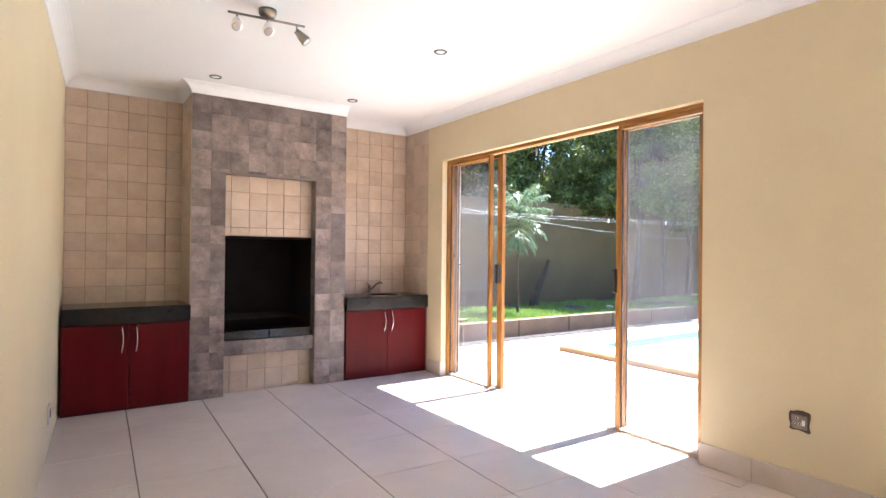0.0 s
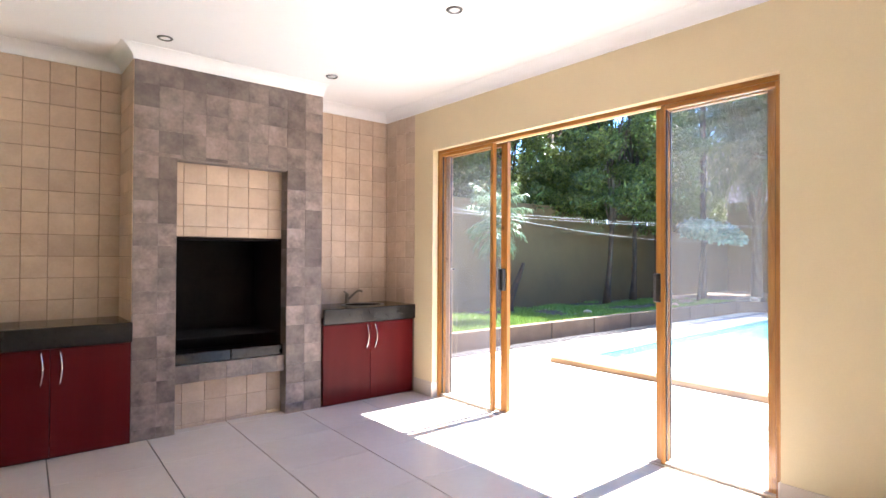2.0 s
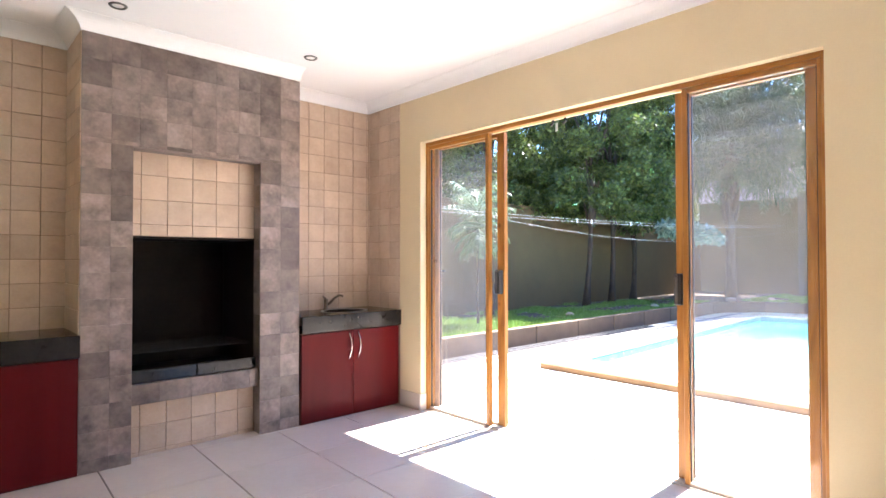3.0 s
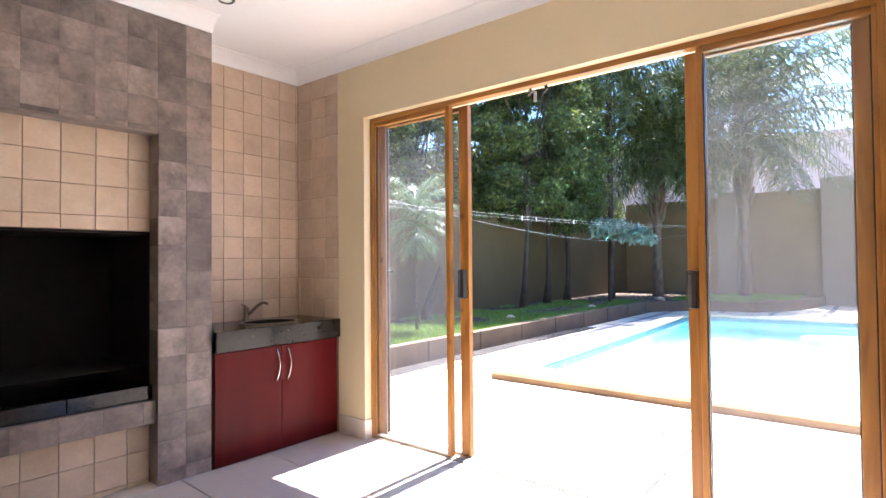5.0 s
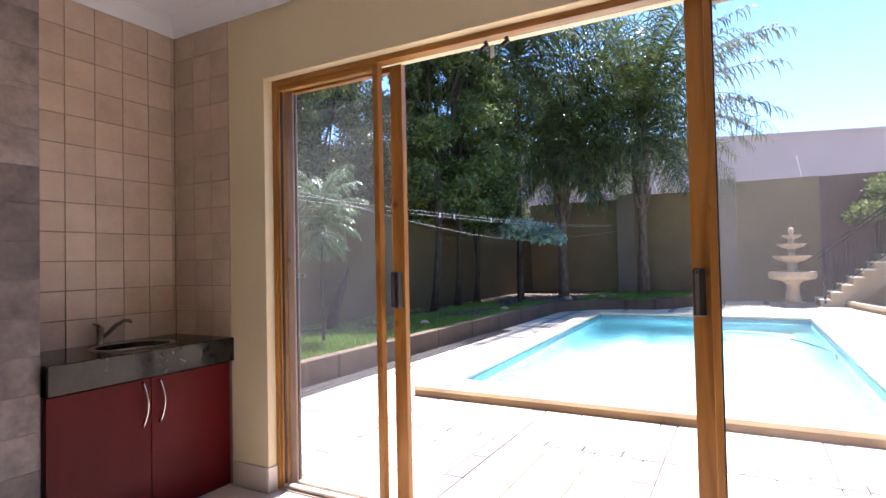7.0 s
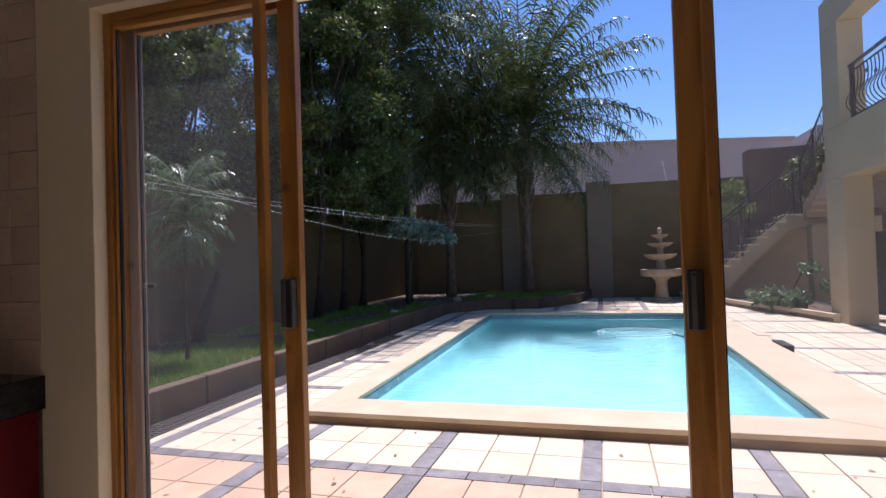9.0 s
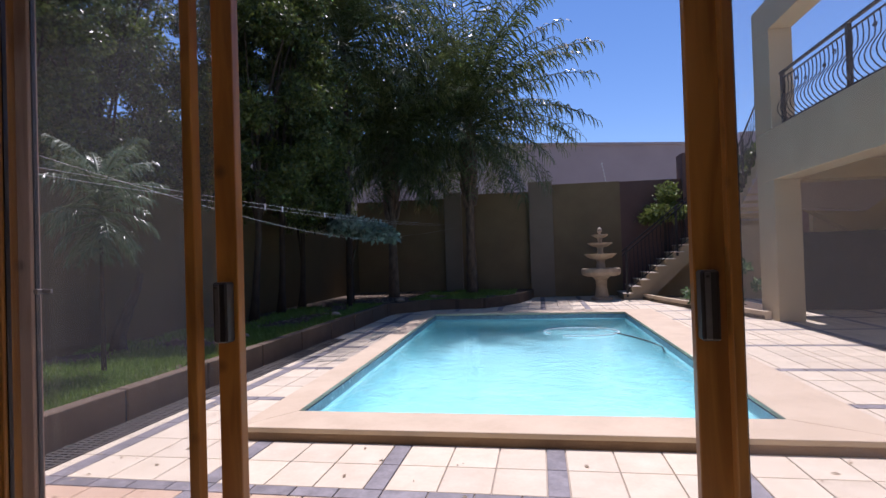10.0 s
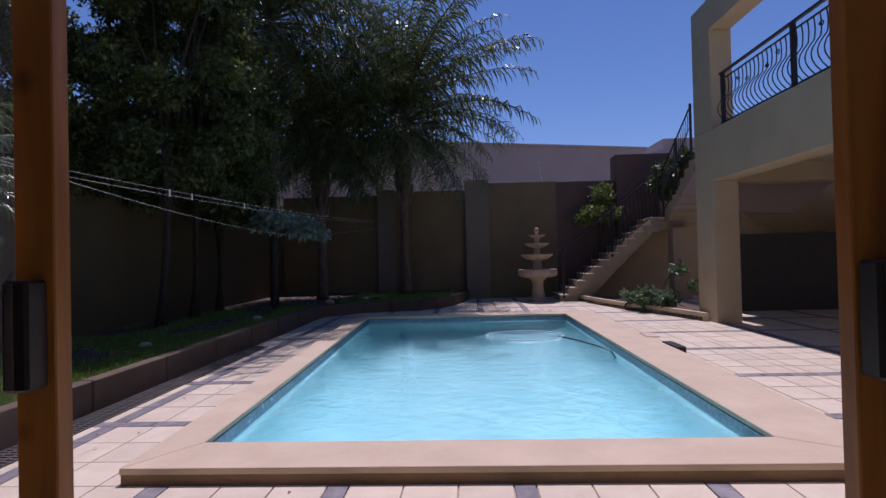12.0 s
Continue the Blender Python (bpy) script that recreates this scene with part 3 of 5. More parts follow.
def leaf(name, xc, y0, y1, s0, s1, end_material=None):
    """A glazed leaf between y0 and y1 at depth xc; s0 and s1 are the widths of its stiles."""
    w = part(name, boxes((xc - 0.022, xc + 0.022, y0, y0 + s0, 0.014, DH - 0.034), bevel=0.003), M_DOORWOOD, door)
    part("stile", boxes((xc - 0.022, xc + 0.022, y1 - s1, y1, 0.014, DH - 0.034), bevel=0.003), end_material or M_DOORWOOD, w)
    part("rail", boxes((xc - 0.02, xc + 0.02, y0 + s0, y1 - s1, 0.014, 0.032), bevel=0.003), M_SILL, w)
    part("rail", boxes((xc - 0.02, xc + 0.02, y0 + s0, y1 - s1, DH - 0.066, DH - 0.034), bevel=0.003), M_DOORWOOD_Y, w)
    g = part("pane", boxes((xc - 0.003, xc + 0.003, y0 + s0, y1 - s1, 0.032, DH - 0.066)), M_GLASS, w, "dusty clear glass pane")
    g.visible_shadow = False
    part("gasket", boxes((xc - 0.008, xc + 0.008, y0 + s0, y0 + s0 + 0.006, 0.032, DH - 0.066), (xc - 0.008, xc + 0.008, y1 - s1 - 0.006, y1 - s1, 0.032, DH - 0.066)), M_BLACK, w)
    return w


XF, XS = 3.958, 4.035
leaf("fixed_leaf", XF, 4.64, D1 - 0.03, 0.038, 0.015)
left_leaf = leaf("sliding_leaf", XS, 4.535, 5.4, 0.078, 0.055, M_HAZED_PINE)
leaf("fixed_leaf", XF, D0 + 0.03, 3.016, 0.02, 0.03)
right_leaf = leaf("sliding_leaf", XS, 2.28, 3.092, 0.09, 0.095)


def latch(yc, parent):
    h = part("handle", boxes((XS - 0.075, XS - 0.022, yc - 0.025, yc + 0.025, 1.11, 1.31), bevel=0.006), M_BLACK, parent, "black pull handle")
    part("strike_plate", boxes((XS - 0.078, XS - 0.074, yc - 0.001, yc + 0.015, 1.115, 1.305), bevel=0.0015), M_DULL, h, "dull grey latch strip")
    part("screw", lathe(bmesh.new(), [(0.006, 1.29), (0.006, 1.296), (0.003, 1.298)], XS - 0.079, yc + 0.007, 8), M_BLACK, h)


latch(4.572, left_leaf)
latch(3.062, right_leaf)
for yy in (3.88, 3.99):
    r = part("roller_stop", tube(bmesh.new(), [(XF - 0.02, yy, DH - 0.055), (XF - 0.02, yy - 0.01, DH - 0.07), (XF - 0.015, yy + 0.02, DH - 0.085)], 0.012, 8), M_BLACK, door, "small dark metal door stop")
part("catch", boxes((XS - 0.03, XS - 0.02, 5.255, 5.33, 1.285, 1.30), (XS - 0.05, XS - 0.03, 5.29, 5.305, 1.283, 1.302), bevel=0.002), M_STEEL, door, "small steel door catch")
part("stop_tag", boxes((XF - 0.02, XF - 0.017, 3.945, 3.965, DH - 0.14, DH - 0.075)), M_WHITE_PLASTIC, door)
part("plaster_bead", boxes((XW + 0.002, FX0, D0, D1, DH - 0.002, DH), (XW + 0.002, FX0, D1 - 0.002, D1, 0.15, DH)), M_CREAM, door)


# ---- ceiling lights, socket ----
def downlight(x, y):
    d = thing("downlight", (x, y, CEIL), "recessed round chrome downlight in the white ceiling", "downlight", "ceiling downlights")
    part("ring", lathe(bmesh.new(), [(0.036, CEIL - 0.001), (0.038, CEIL - 0.007), (0.048, CEIL - 0.009), (0.054, CEIL - 0.003), (0.054, CEIL + 0.001)], x, y, 28), M_DULL, d, "", True)
    part("lamp", lathe(bmesh.new(), [(0.034, CEIL - 0.004), (0.03, CEIL - 0.0055), (0.004, CEIL - 0.0065)], x, y, 20), M_LAMP_GLASS, d, "", True)


downlight(1.363, 5.44)
downlight(2.71, 5.425)
downlight(2.673, 3.725)

spot = thing("spotlight_bar", (1.36, 3.78, CEIL), "three-spot satin chrome ceiling light bar with frosted shades", "ceiling light")
ax, ay = math.cos(radians(-6)), math.sin(radians(-6))
LX, LY = 1.334, 3.77
part("ceiling_rose", lathe(bmesh.new(), [(0.01, CEIL - 0.05), (0.045, CEIL - 0.045), (0.055, CEIL - 0.03), (0.058, CEIL)], LX, LY, 24), M_STEEL, spot, "", True)
part("bar", tube(bmesh.new(), [(LX - 0.245 * ax, LY - 0.245 * ay, CEIL - 0.06), (LX + 0.245 * ax, LY + 0.245 * ay, CEIL - 0.06)], 0.008, 10), M_STEEL, spot, "", True)
for s, dx, dy in ((-0.19, -0.2, -0.8), (0.0, -0.15, -0.9), (0.19, 0.75, -0.35)):
    px, py = LX + s * ax, LY + s * ay
    arm = part("arm", tube(bmesh.new(), [(px, py, CEIL - 0.06), (px, py, CEIL - 0.105)], 0.006, 8), M_STEEL, spot)
    d = Vector((dx, dy, -0.85)).normalized()
    o = Vector((px, py, CEIL - 0.1))
    prof = [(0.0, 0.02), (0.018, 0.022), (0.045, 0.03), (0.09, 0.036), (0.1, 0.034)]
    part("shade", tube(bmesh.new(), [o + d * h for h, r in prof], [r for h, r in prof], 18), M_LAMP_GLASS if s < 0.1 else M_STEEL, arm, "conical lamp shade", True)
    part("bulb", tube(bmesh.new(), [o + d * 0.1, o + d * 0.104], [0.03, 0.022], 16), M_BULB, arm)

socket = thing("wall_socket", (XW, 1.635, 0.45), "uncovered wall socket in a rough hole in the cream wall", "socket")
bm = bmesh.new()
ring = []
for i in range(18):
    a = 2 * math.pi * i / 18
    q = 1 + 0.08 * math.sin(5 * a) + 0.05 * math.cos(3 * a)
    ring.append((1.635 + 0.062 * q * max(-0.9, min(0.9, 1.35 * math.cos(a))), 0.452 + 0.062 * q * max(-0.95, min(0.95, 1.35 * math.sin(a)))))
prism(bm, ring, XW - 0.003, XW + 0.02, "x")
part("plaster_hole", bm, M_HOLE, socket, "ragged brown edge of broken plaster")
part("faceplate", boxes((XW - 0.012, XW - 0.003, 1.592, 1.678, 0.405, 0.488), bevel=0.005), M_PLATE, socket, "scuffed brown-grey socket plate")
for dy, dz in ((0.012, 0.02), (0.028, -0.012), (-0.004, -0.012)):
    part("pin_ring", tube(bmesh.new(), [(XW - 0.0135, 1.635 + dy, 0.45 + dz), (XW - 0.011, 1.635 + dy, 0.45 + dz)], 0.008, 12), M_LAMP_GLASS, socket)
    part("pin_hole", tube(bmesh.new(), [(XW - 0.0145, 1.635 + dy, 0.45 + dz), (XW - 0.011, 1.635 + dy, 0.45 + dz)], 0.0055, 12), M_BLACK, socket)
part("switch", boxes((XW - 0.015, XW - 0.012, 1.603, 1.62, 0.43, 0.462), bevel=0.001), M_LAMP_GLASS, socket)


low_socket = thing("wall_socket", (left_x(4.9), 4.9, 0.3), "white double wall socket low on the cream side wall", "socket")
part("faceplate", boxes((left_x(4.9) - 0.005, left_x(4.9) + 0.012, 4.83, 4.95, 0.2, 0.33), bevel=0.004), M_WHITE_PLASTIC, low_socket)
part("switch", boxes((left_x(4.9) + 0.012, left_x(4.9) + 0.016, 4.85, 4.88, 0.25, 0.29), bevel=0.001), M_BLACK, low_socket)
part("switch", boxes((left_x(4.9) + 0.012, left_x(4.9) + 0.016, 4.9, 4.93, 0.25, 0.29), bevel=0.001), M_BLACK, low_socket)


# ---- garden ground, paving bed, pool ----
PX0, PX1, PY0, PY1 = 6.75, 14.5, 1.775, 5.60      # inner edge of the pool
QX0, QX1, QY0, QY1 = 6.28, 15.05, 1.15, 5.905      # outer edge of its coping
CT = 0.10                                          # coping top
WATER = -0.02
KY = 7.16                                          # face of the long kerb
GZ = 0.27                                          # lawn level behind it


def frame_of_boxes(x0, x1, y0, y1, X0, X1, Y0, Y1, z0, z1):
    """A rectangle with a rectangular hole, as four butted boxes."""
    return boxes((X0, x0, Y0, Y1, z0, z1), (x1, X1, Y0, Y1, z0, z1), (x0, x1, Y0, y0, z0, z1), (x0, x1, y1, Y1, z0, z1))


structure("ground", frame_of_boxes(PX0 - 0.1, PX1 + 0.1, PY0 - 0.1, PY1 + 0.36, XO, 900, -500, 500, -0.3, -0.012), M_BED, "sandy mortar ground under the paving", "ground")
pool = thing("swimming_pool", ((PX0 + PX1) / 2, (PY0 + PY1) / 2, 0), "rectangular turquoise swimming pool with sandy cement coping", "pool", kind="structure")
PYF = 5.86                                         # the far left corner lies further out: the pool widens


def pool_ring(inset, z):
    return [(PX0 + inset, PY0 + inset, z), (PX1 - inset, PY0 + inset, z), (PX1 - inset, PYF - inset, z), (PX0 + inset, PY1 - inset, z)]


def slab_between(low, high, outer_low, outer_high):
    """A closed ring between two inner and two outer four-sided loops."""
    bm = bmesh.new()
    loops = [[bm.verts.new(p) for p in q] for q in (low, high, outer_high, outer_low)]
    for r0, r1 in zip(loops, loops[1:] + loops[:1]):
        for k in range(4):
            bm.faces.new((r0[k], r0[(k + 1) % 4], r1[(k + 1) % 4], r1[k]))
    bmesh.ops.recalc_face_normals(bm, faces=bm.faces[:])
    return bm


# the plastered basin is dished: walls lean out and run into the floor in a curve
bm = bmesh.new()
dish = [(0.0, -0.10), (0.03, -0.3), (0.09, -0.6), (0.2, -0.9), (0.4, -1.15), (0.7, -1.3), (1.1, -1.38)]
rings = [[bm.verts.new(p) for p in pool_ring(i, z)] for i, z in dish]
for r0, r1 in zip(rings, rings[1:]):
    for k in range(4):
        bm.faces.new((r0[k], r0[(k + 1) % 4], r1[(k + 1) % 4], r1[k]))
bm.faces.new(rings[-1])
under = [bm.verts.new(p) for p in pool_ring(-0.1, -0.10)]
deep_ring = [bm.verts.new(p) for p in pool_ring(-0.1, -1.6)]
for k in range(4):
    j = (k + 1) % 4
    bm.faces.new((rings[0][j], rings[0][k], under[k], under[j]))
    bm.faces.new((under[j], under[k], deep_ring[k], deep_ring[j]))
bm.faces.new(list(reversed(deep_ring)))
bmesh.ops.recalc_face_normals(bm, faces=bm.faces[:])
part("basin", bm, M_POOL, pool, "pale turquoise plastered basin", True)
part("waterline_band", slab_between(pool_ring(0.004, -0.10), pool_ring(0.004, CT - 0.05), pool_ring(-0.1, -0.10), pool_ring(-0.1, CT - 0.05)), M_POOL_TILE, pool, "grey-blue waterline tile band")
QYF = 6.2                                          # outer edge of the coping at the far left corner
for pts in ([(QX0, QY0), (PX0, PY0), (PX0, PY1), (QX0, QY1)], [(PX1, PY0), (QX1, QY0), (QX1, QYF), (PX1, PYF)],
            [(QX0 + 0.002, QY0), (QX1 - 0.002, QY0), (PX1 - 0.002, PY0), (PX0 + 0.002, PY0)], [(PX0 + 0.002, PY1), (PX1 - 0.002, PYF), (QX1 - 0.002, QYF), (QX0 + 0.002, QY1)]):
    slab = prism(bmesh.new(), pts, 0.058, CT)
    bmesh.ops.bevel(slab, geom=slab.edges[:], offset=0.008, segments=2, affect='EDGES', profile=0.5)
    part("coping", slab, M_COPING, pool, "sandy cement coping slab")
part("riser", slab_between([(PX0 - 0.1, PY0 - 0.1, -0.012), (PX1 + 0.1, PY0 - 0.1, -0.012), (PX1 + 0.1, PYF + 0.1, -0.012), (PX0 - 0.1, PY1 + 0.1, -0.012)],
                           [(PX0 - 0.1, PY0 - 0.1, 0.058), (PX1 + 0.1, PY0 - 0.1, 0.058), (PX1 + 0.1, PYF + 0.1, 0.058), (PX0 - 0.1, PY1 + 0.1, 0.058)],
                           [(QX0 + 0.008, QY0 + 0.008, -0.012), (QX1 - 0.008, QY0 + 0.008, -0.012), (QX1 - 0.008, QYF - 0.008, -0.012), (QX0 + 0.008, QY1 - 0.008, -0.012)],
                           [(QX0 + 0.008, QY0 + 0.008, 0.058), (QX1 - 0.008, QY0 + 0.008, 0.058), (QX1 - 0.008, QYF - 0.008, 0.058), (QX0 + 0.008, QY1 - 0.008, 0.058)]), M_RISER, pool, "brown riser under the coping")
bm = bmesh.new()
NXW, NYW = 40, 20
grid = [[bm.verts.new((PX0 + (PX1 - PX0) * i / NXW, PY0 + (PY1 + (PYF - PY1) * i / NXW - PY0) * j / NYW, WATER + 0.004 * noise.noise(Vector((i * 0.7, j * 0.7, 0))))) for j in range(NYW + 1)] for i in range(NXW + 1)]
for i in range(NXW):
    for j in range(NYW):
        bm.faces.new((grid[i][j], grid[i + 1][j], grid[i + 1][j + 1], grid[i][j + 1]))
water = structure("water", bm, M_WATER, "clear rippled turquoise pool water", "water")
for p in water.data.polygons:
    p.use_smooth = True
water.visible_shadow = False

# pool cleaner hose lying on the water
hose_pts = []
for i in range(61):
    u = i / 60
    a = 2 * math.pi * u * 0.93 + 2.6
    hose_pts.append((12.2 + 0.5 * math.cos(a) + 0.15 * u, 2.85 + 0.64 * math.sin(a), WATER + 0.012))
hose = thing("pool_hose", (11.3, 2.7, WATER), "white ribbed pool cleaner hose floating in a loop", "hose")
part("floating_loop", tube(bmesh.new(), hose_pts, 0.009, 8), M_WIRE, hose, "", True)
part("sunken_hose", tube(bmesh.new(), [(12.1, 2.3, WATER + 0.008), (11.7, 2.1, WATER + 0.006), (11.2, 1.93, WATER + 0.004), (10.75, 1.82, WATER - 0.01), (10.4, 1.85, -0.25)], 0.014, 8), M_IRON, hose, "dark hose running down into the water", True)

# ---- kerbs, lawn beds ----
structure("lawn_soil", prism(bmesh.new(), [(XO, KY + 0.12), (15.4, KY + 0.12), (16.5, 6.35), (16.75, 4.95), (18.1, 4.2), (20.4, 3.75), (20.4, 9.6), (XO, 9.6)], -0.01, GZ - 0.02), M_SOIL, "dark soil of the planting bed along the wall", "soil")
kerb = thing("kerb", (10, KY, 0), "raised sandy cement kerb along the planting bed", "kerb", kind="structure")
seg = 1.22
xk = 4.2
while xk < 15.3:
    x1 = min(xk + seg, 15.4)
    part("kerb_block", boxes((xk + 0.012, x1 - 0.012, KY, KY + 0.13, -0.012, 0.295), bevel=0.01), M_KERB, kerb)
    part("kerb_joint", boxes((x1 - 0.013, x1 + 0.013, KY + 0.012, KY + 0.12, -0.012, 0.285)), M_IRON, kerb, "dark joint strip")
    xk += seg
far_pts = [(15.4, KY + 0.05), (15.9, 6.8), (16.4, 6.35), (16.62, 5.7), (16.7, 5.05), (17.2, 4.55), (18.1, 4.12), (19.2, 3.85), (20.4, 3.7)]
for (xa, ya), (xb, yb) in zip(far_pts, far_pts[1:]):
    n2 = Vector((yb - ya, xa - xb)).normalized() * 0.13
    pts = [(xa, ya), (xb, yb), (xb + abs(n2.x), yb + abs(n2.y)), (xa + abs(n2.x), ya + abs(n2.y))]
    part("kerb_block", prism(bmesh.new(), pts, -0.012, 0.27), M_KERB, kerb)
grate = thing("drain_grate", (8, 6.95, 0), "dark slatted drainage grate along the kerb", "drain grate", kind="structure")
part("channel", boxes((4.2, 11.5, KY - 0.27, KY - 0.01, -0.011, 0.001)), M_IRON, grate)
bm = bmesh.new()
for i in range(int((11.5 - 4.25) / 0.05)):
    x = 4.25 + i * 0.05
    box(bm, x, x + 0.022, KY - 0.265, KY - 0.015, 0.001, 0.01)
for yy in (KY - 0.27, KY - 0.19, KY - 0.1, KY - 0.02):
    box(bm, 4.2, 11.5, yy, yy + 0.012, 0.001, 0.012)
tagged(part("slats", bm, M_GRATE, grate), kind="stuff")


def grass(name, region, count, z, h, seed, label):
    rng = random.Random(seed)
    verts, faces = [], []
    for i in range(count):
        x, y = region(rng)
        if x is None:
            continue
        a, t = rng.uniform(0, math.tau), rng.uniform(0.4, 1.0)
        w, hh = 0.008, h * t
        dx, dy = math.cos(a) * w, math.sin(a) * w
        lx, ly = rng.uniform(-1, 1) * hh * 0.6, rng.uniform(-1, 1) * hh * 0.6
        k = len(verts)
        verts += [(PLAN * (x - dx), PLAN * (y - dy), PLAN * z), (PLAN * (x + dx), PLAN * (y + dy), PLAN * z), (PLAN * (x + lx), PLAN * (y + ly), PLAN * (z + hh))]
        faces.append((k, k + 1, k + 2))
    me = bpy.data.meshes.new(name)
    me.from_pydata(verts, [], faces)
    me.materials.append(M_GRASS)
    return tagged(new(name, me), label, "grass", kind="stuff")


def near_lawn(rng):
    x, y = rng.uniform(4.3, 15.5), KY + 0.13 + 2.3 * rng.random() ** 1.3
    dens = 1.3 * noise.noise(Vector((x * 0.9, y * 1.3, 3))) + (0.45 if x < 11 else 0.1) - 0.35 * max(0.0, y - 8.0)
    return (x, y) if rng.random() < dens + 0.35 else (None, None)


def far_lawn(rng):
    x, y = rng.uniform(16.6, 20.2), rng.uniform(3.9, 7.0)
    lim = 4.25 + max(0, 18.3 - x) * 0.5
    return (x, y) if y > lim and noise.noise(Vector((x, y, 0))) > -0.25 else (None, None)


grass("lawn_grass", near_lawn, 75000, GZ - 0.02, 0.08, 3, "short green lawn grass in the raised bed")
grass("far_lawn_grass", far_lawn, 14000, GZ - 0.02, 0.08, 4, "tufts of green grass round the palms")

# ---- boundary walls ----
structure("wall_garden_side", boxes((XO, 20.6, 9.6, 9.85, 0, 2.64)), M_WALL_SHADE, "mustard plastered boundary wall behind the trees, their shade in its colour", "wall")
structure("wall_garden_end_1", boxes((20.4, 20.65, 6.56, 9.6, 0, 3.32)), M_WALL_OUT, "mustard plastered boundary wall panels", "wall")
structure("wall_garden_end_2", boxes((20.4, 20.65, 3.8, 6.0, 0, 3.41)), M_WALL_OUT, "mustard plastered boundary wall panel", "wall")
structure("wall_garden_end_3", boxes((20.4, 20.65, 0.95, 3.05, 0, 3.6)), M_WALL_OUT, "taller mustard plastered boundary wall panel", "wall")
structure("wall_pier", boxes((20.22, 20.7, 6.0, 6.56, 0, 3.47), bevel=0.01), M_PIER, "pale plastered pier of the boundary wall", "pier")
structure("wall_pier", boxes((20.18, 20.7, 3.05, 3.8, 0, 3.69), bevel=0.01), M_PIER, "tall pale plastered pier of the boundary wall", "pier")
structure("wall_garden_maroon", boxes((20.4, 20.65, -0.88, 0.95, 0, 3.58), (20.2, 20.9, -2.5, -0.88, 0, 4.34), (20.5, 20.7, -9.0, -2.6, 0, 4.0)), M_MAROON, "dark maroon plastered wall behind the staircase", "wall")
structure("wall_garden_south", boxes((7.0, 20.5, -9.2, -9.0, 0, 3.4)), M_WALL_OUT, "plain boundary wall behind the undercroft", "wall")

fence = thing("electric_fence", (20.5, 4, 3.4), "thin leaning electric fence posts with wires on the wall", "fence")
for yy, zz in ((8.9, 3.33), (7.4, 3.33), (5.3, 3.42), (4.0, 3.42), (1.35, 3.6)):
    ptop = (20.42, yy + 0.12, zz + 0.62)
    p = part("post", tube(bmesh.new(), [(20.5, yy, zz), ptop], 0.012, 6), M_WHITE_PLASTIC, fence)
    for i in range(5):
        bm = bmesh.new()
        u = 0.3 + i * 0.16
        c = Vector((20.5, yy, zz)).lerp(Vector(ptop), u)
        box(bm, c.x - 0.03, c.x + 0.01, c.y - 0.02, c.y + 0.02, c.z - 0.018, c.z + 0.018)
        part("insulator", bm, M_WIRE, p)
for i in range(4):
    h = 0.2 + i * 0.12
    part("wire", tube(bmesh.new(), [(20.46, 9.4, 3.33 + h), (20.46, 7.4, 3.33 + h), (20.46, 4.0, 3.42 + h)], 0.0015, 4), M_STEEL, fence)

# ---- neighbouring buildings ----
nb = thing("neighbour_house", (29, 2, 0), "plain mauve flat-roofed neighbouring house beyond the wall", "house")
bm = bmesh.new()
prism(bm, [(24.64, 20.0), (32.2, -5.6), (40.0, -5.6), (34.0, 20.0)], 0, 6.66)
part("wall", bm, M_MAUVE, nb)
bm = bmesh.new()
prism(bm, [(24.5, 20.1), (32.15, -5.75), (40.1, -5.75), (34.1, 20.1)], 6.66, 6.78)
part("parapet_cap", bm, M_MAUVE, nb)
win = part("window", boxes((28.0, 28.5, 7.15, 8.35, 5.46, 6.26)), M_WINDOW, nb, "small pale window with dark frame")
part("frame", boxes((27.95, 28.06, 7.1, 8.4, 6.24, 6.36), (27.95, 28.06, 7.1, 8.4, 5.38, 5.48), (27.95, 28.06, 8.3, 8.4, 5.48, 6.24), (27.95, 28.06, 7.1, 7.18, 5.48, 6.24)), M_DULL, win)
nb2 = thing("far_house", (37, -9, 0), "pale flat-roofed house in the distance with dark eave", "house")
part("wall", boxes((36, 44, -16, -7.6, 0, 7.4)), M_MAUVE, nb2)
part("roof", boxes((35.4, 44, -16, -7.1, 6.9, 7.1), (36.2, 44, -16, -8.0, 7.4, 8.0)), M_MAUVE, nb2)

# ---- staircase ----
stair = thing("staircase", (19, 0, 0), "outdoor plastered staircase with pale treads rising to the balcony", "staircase", kind="structure")
NS, RISE, GO = 12, 0.19, 0.232
sy0 = 1.19
for i in range(NS):
    ya, yb = sy0 - i * GO, sy0 - (i + 1) * GO
    part("step", boxes((18.62, 19.8, yb, ya, max(0, i * RISE - 0.2), (i + 1) * RISE - 0.03)), M_STAIR, stair)
    part("tread", boxes((18.58, 19.8, yb - 0.02, ya + 0.025, (i + 1) * RISE - 0.03, (i + 1) * RISE), bevel=0.005), M_TREAD, stair, "pale stair tread")
yl = sy0 - NS * GO
bm = bmesh.new()
prism(bm, [(sy0 - 0.3, 0.0), (sy0 - 0.75, 0.0), (yl + 0.1, NS * RISE - 0.36), (yl - 1.3, NS * RISE - 0.36), (yl - 1.3, NS * RISE - 0.05), (yl, NS * RISE - 0.05), (sy0 - 0.1, 0.0)], 18.66, 19.78, "x")
part("soffit", bm, M_STAIR, stair, "sloping plastered underside")
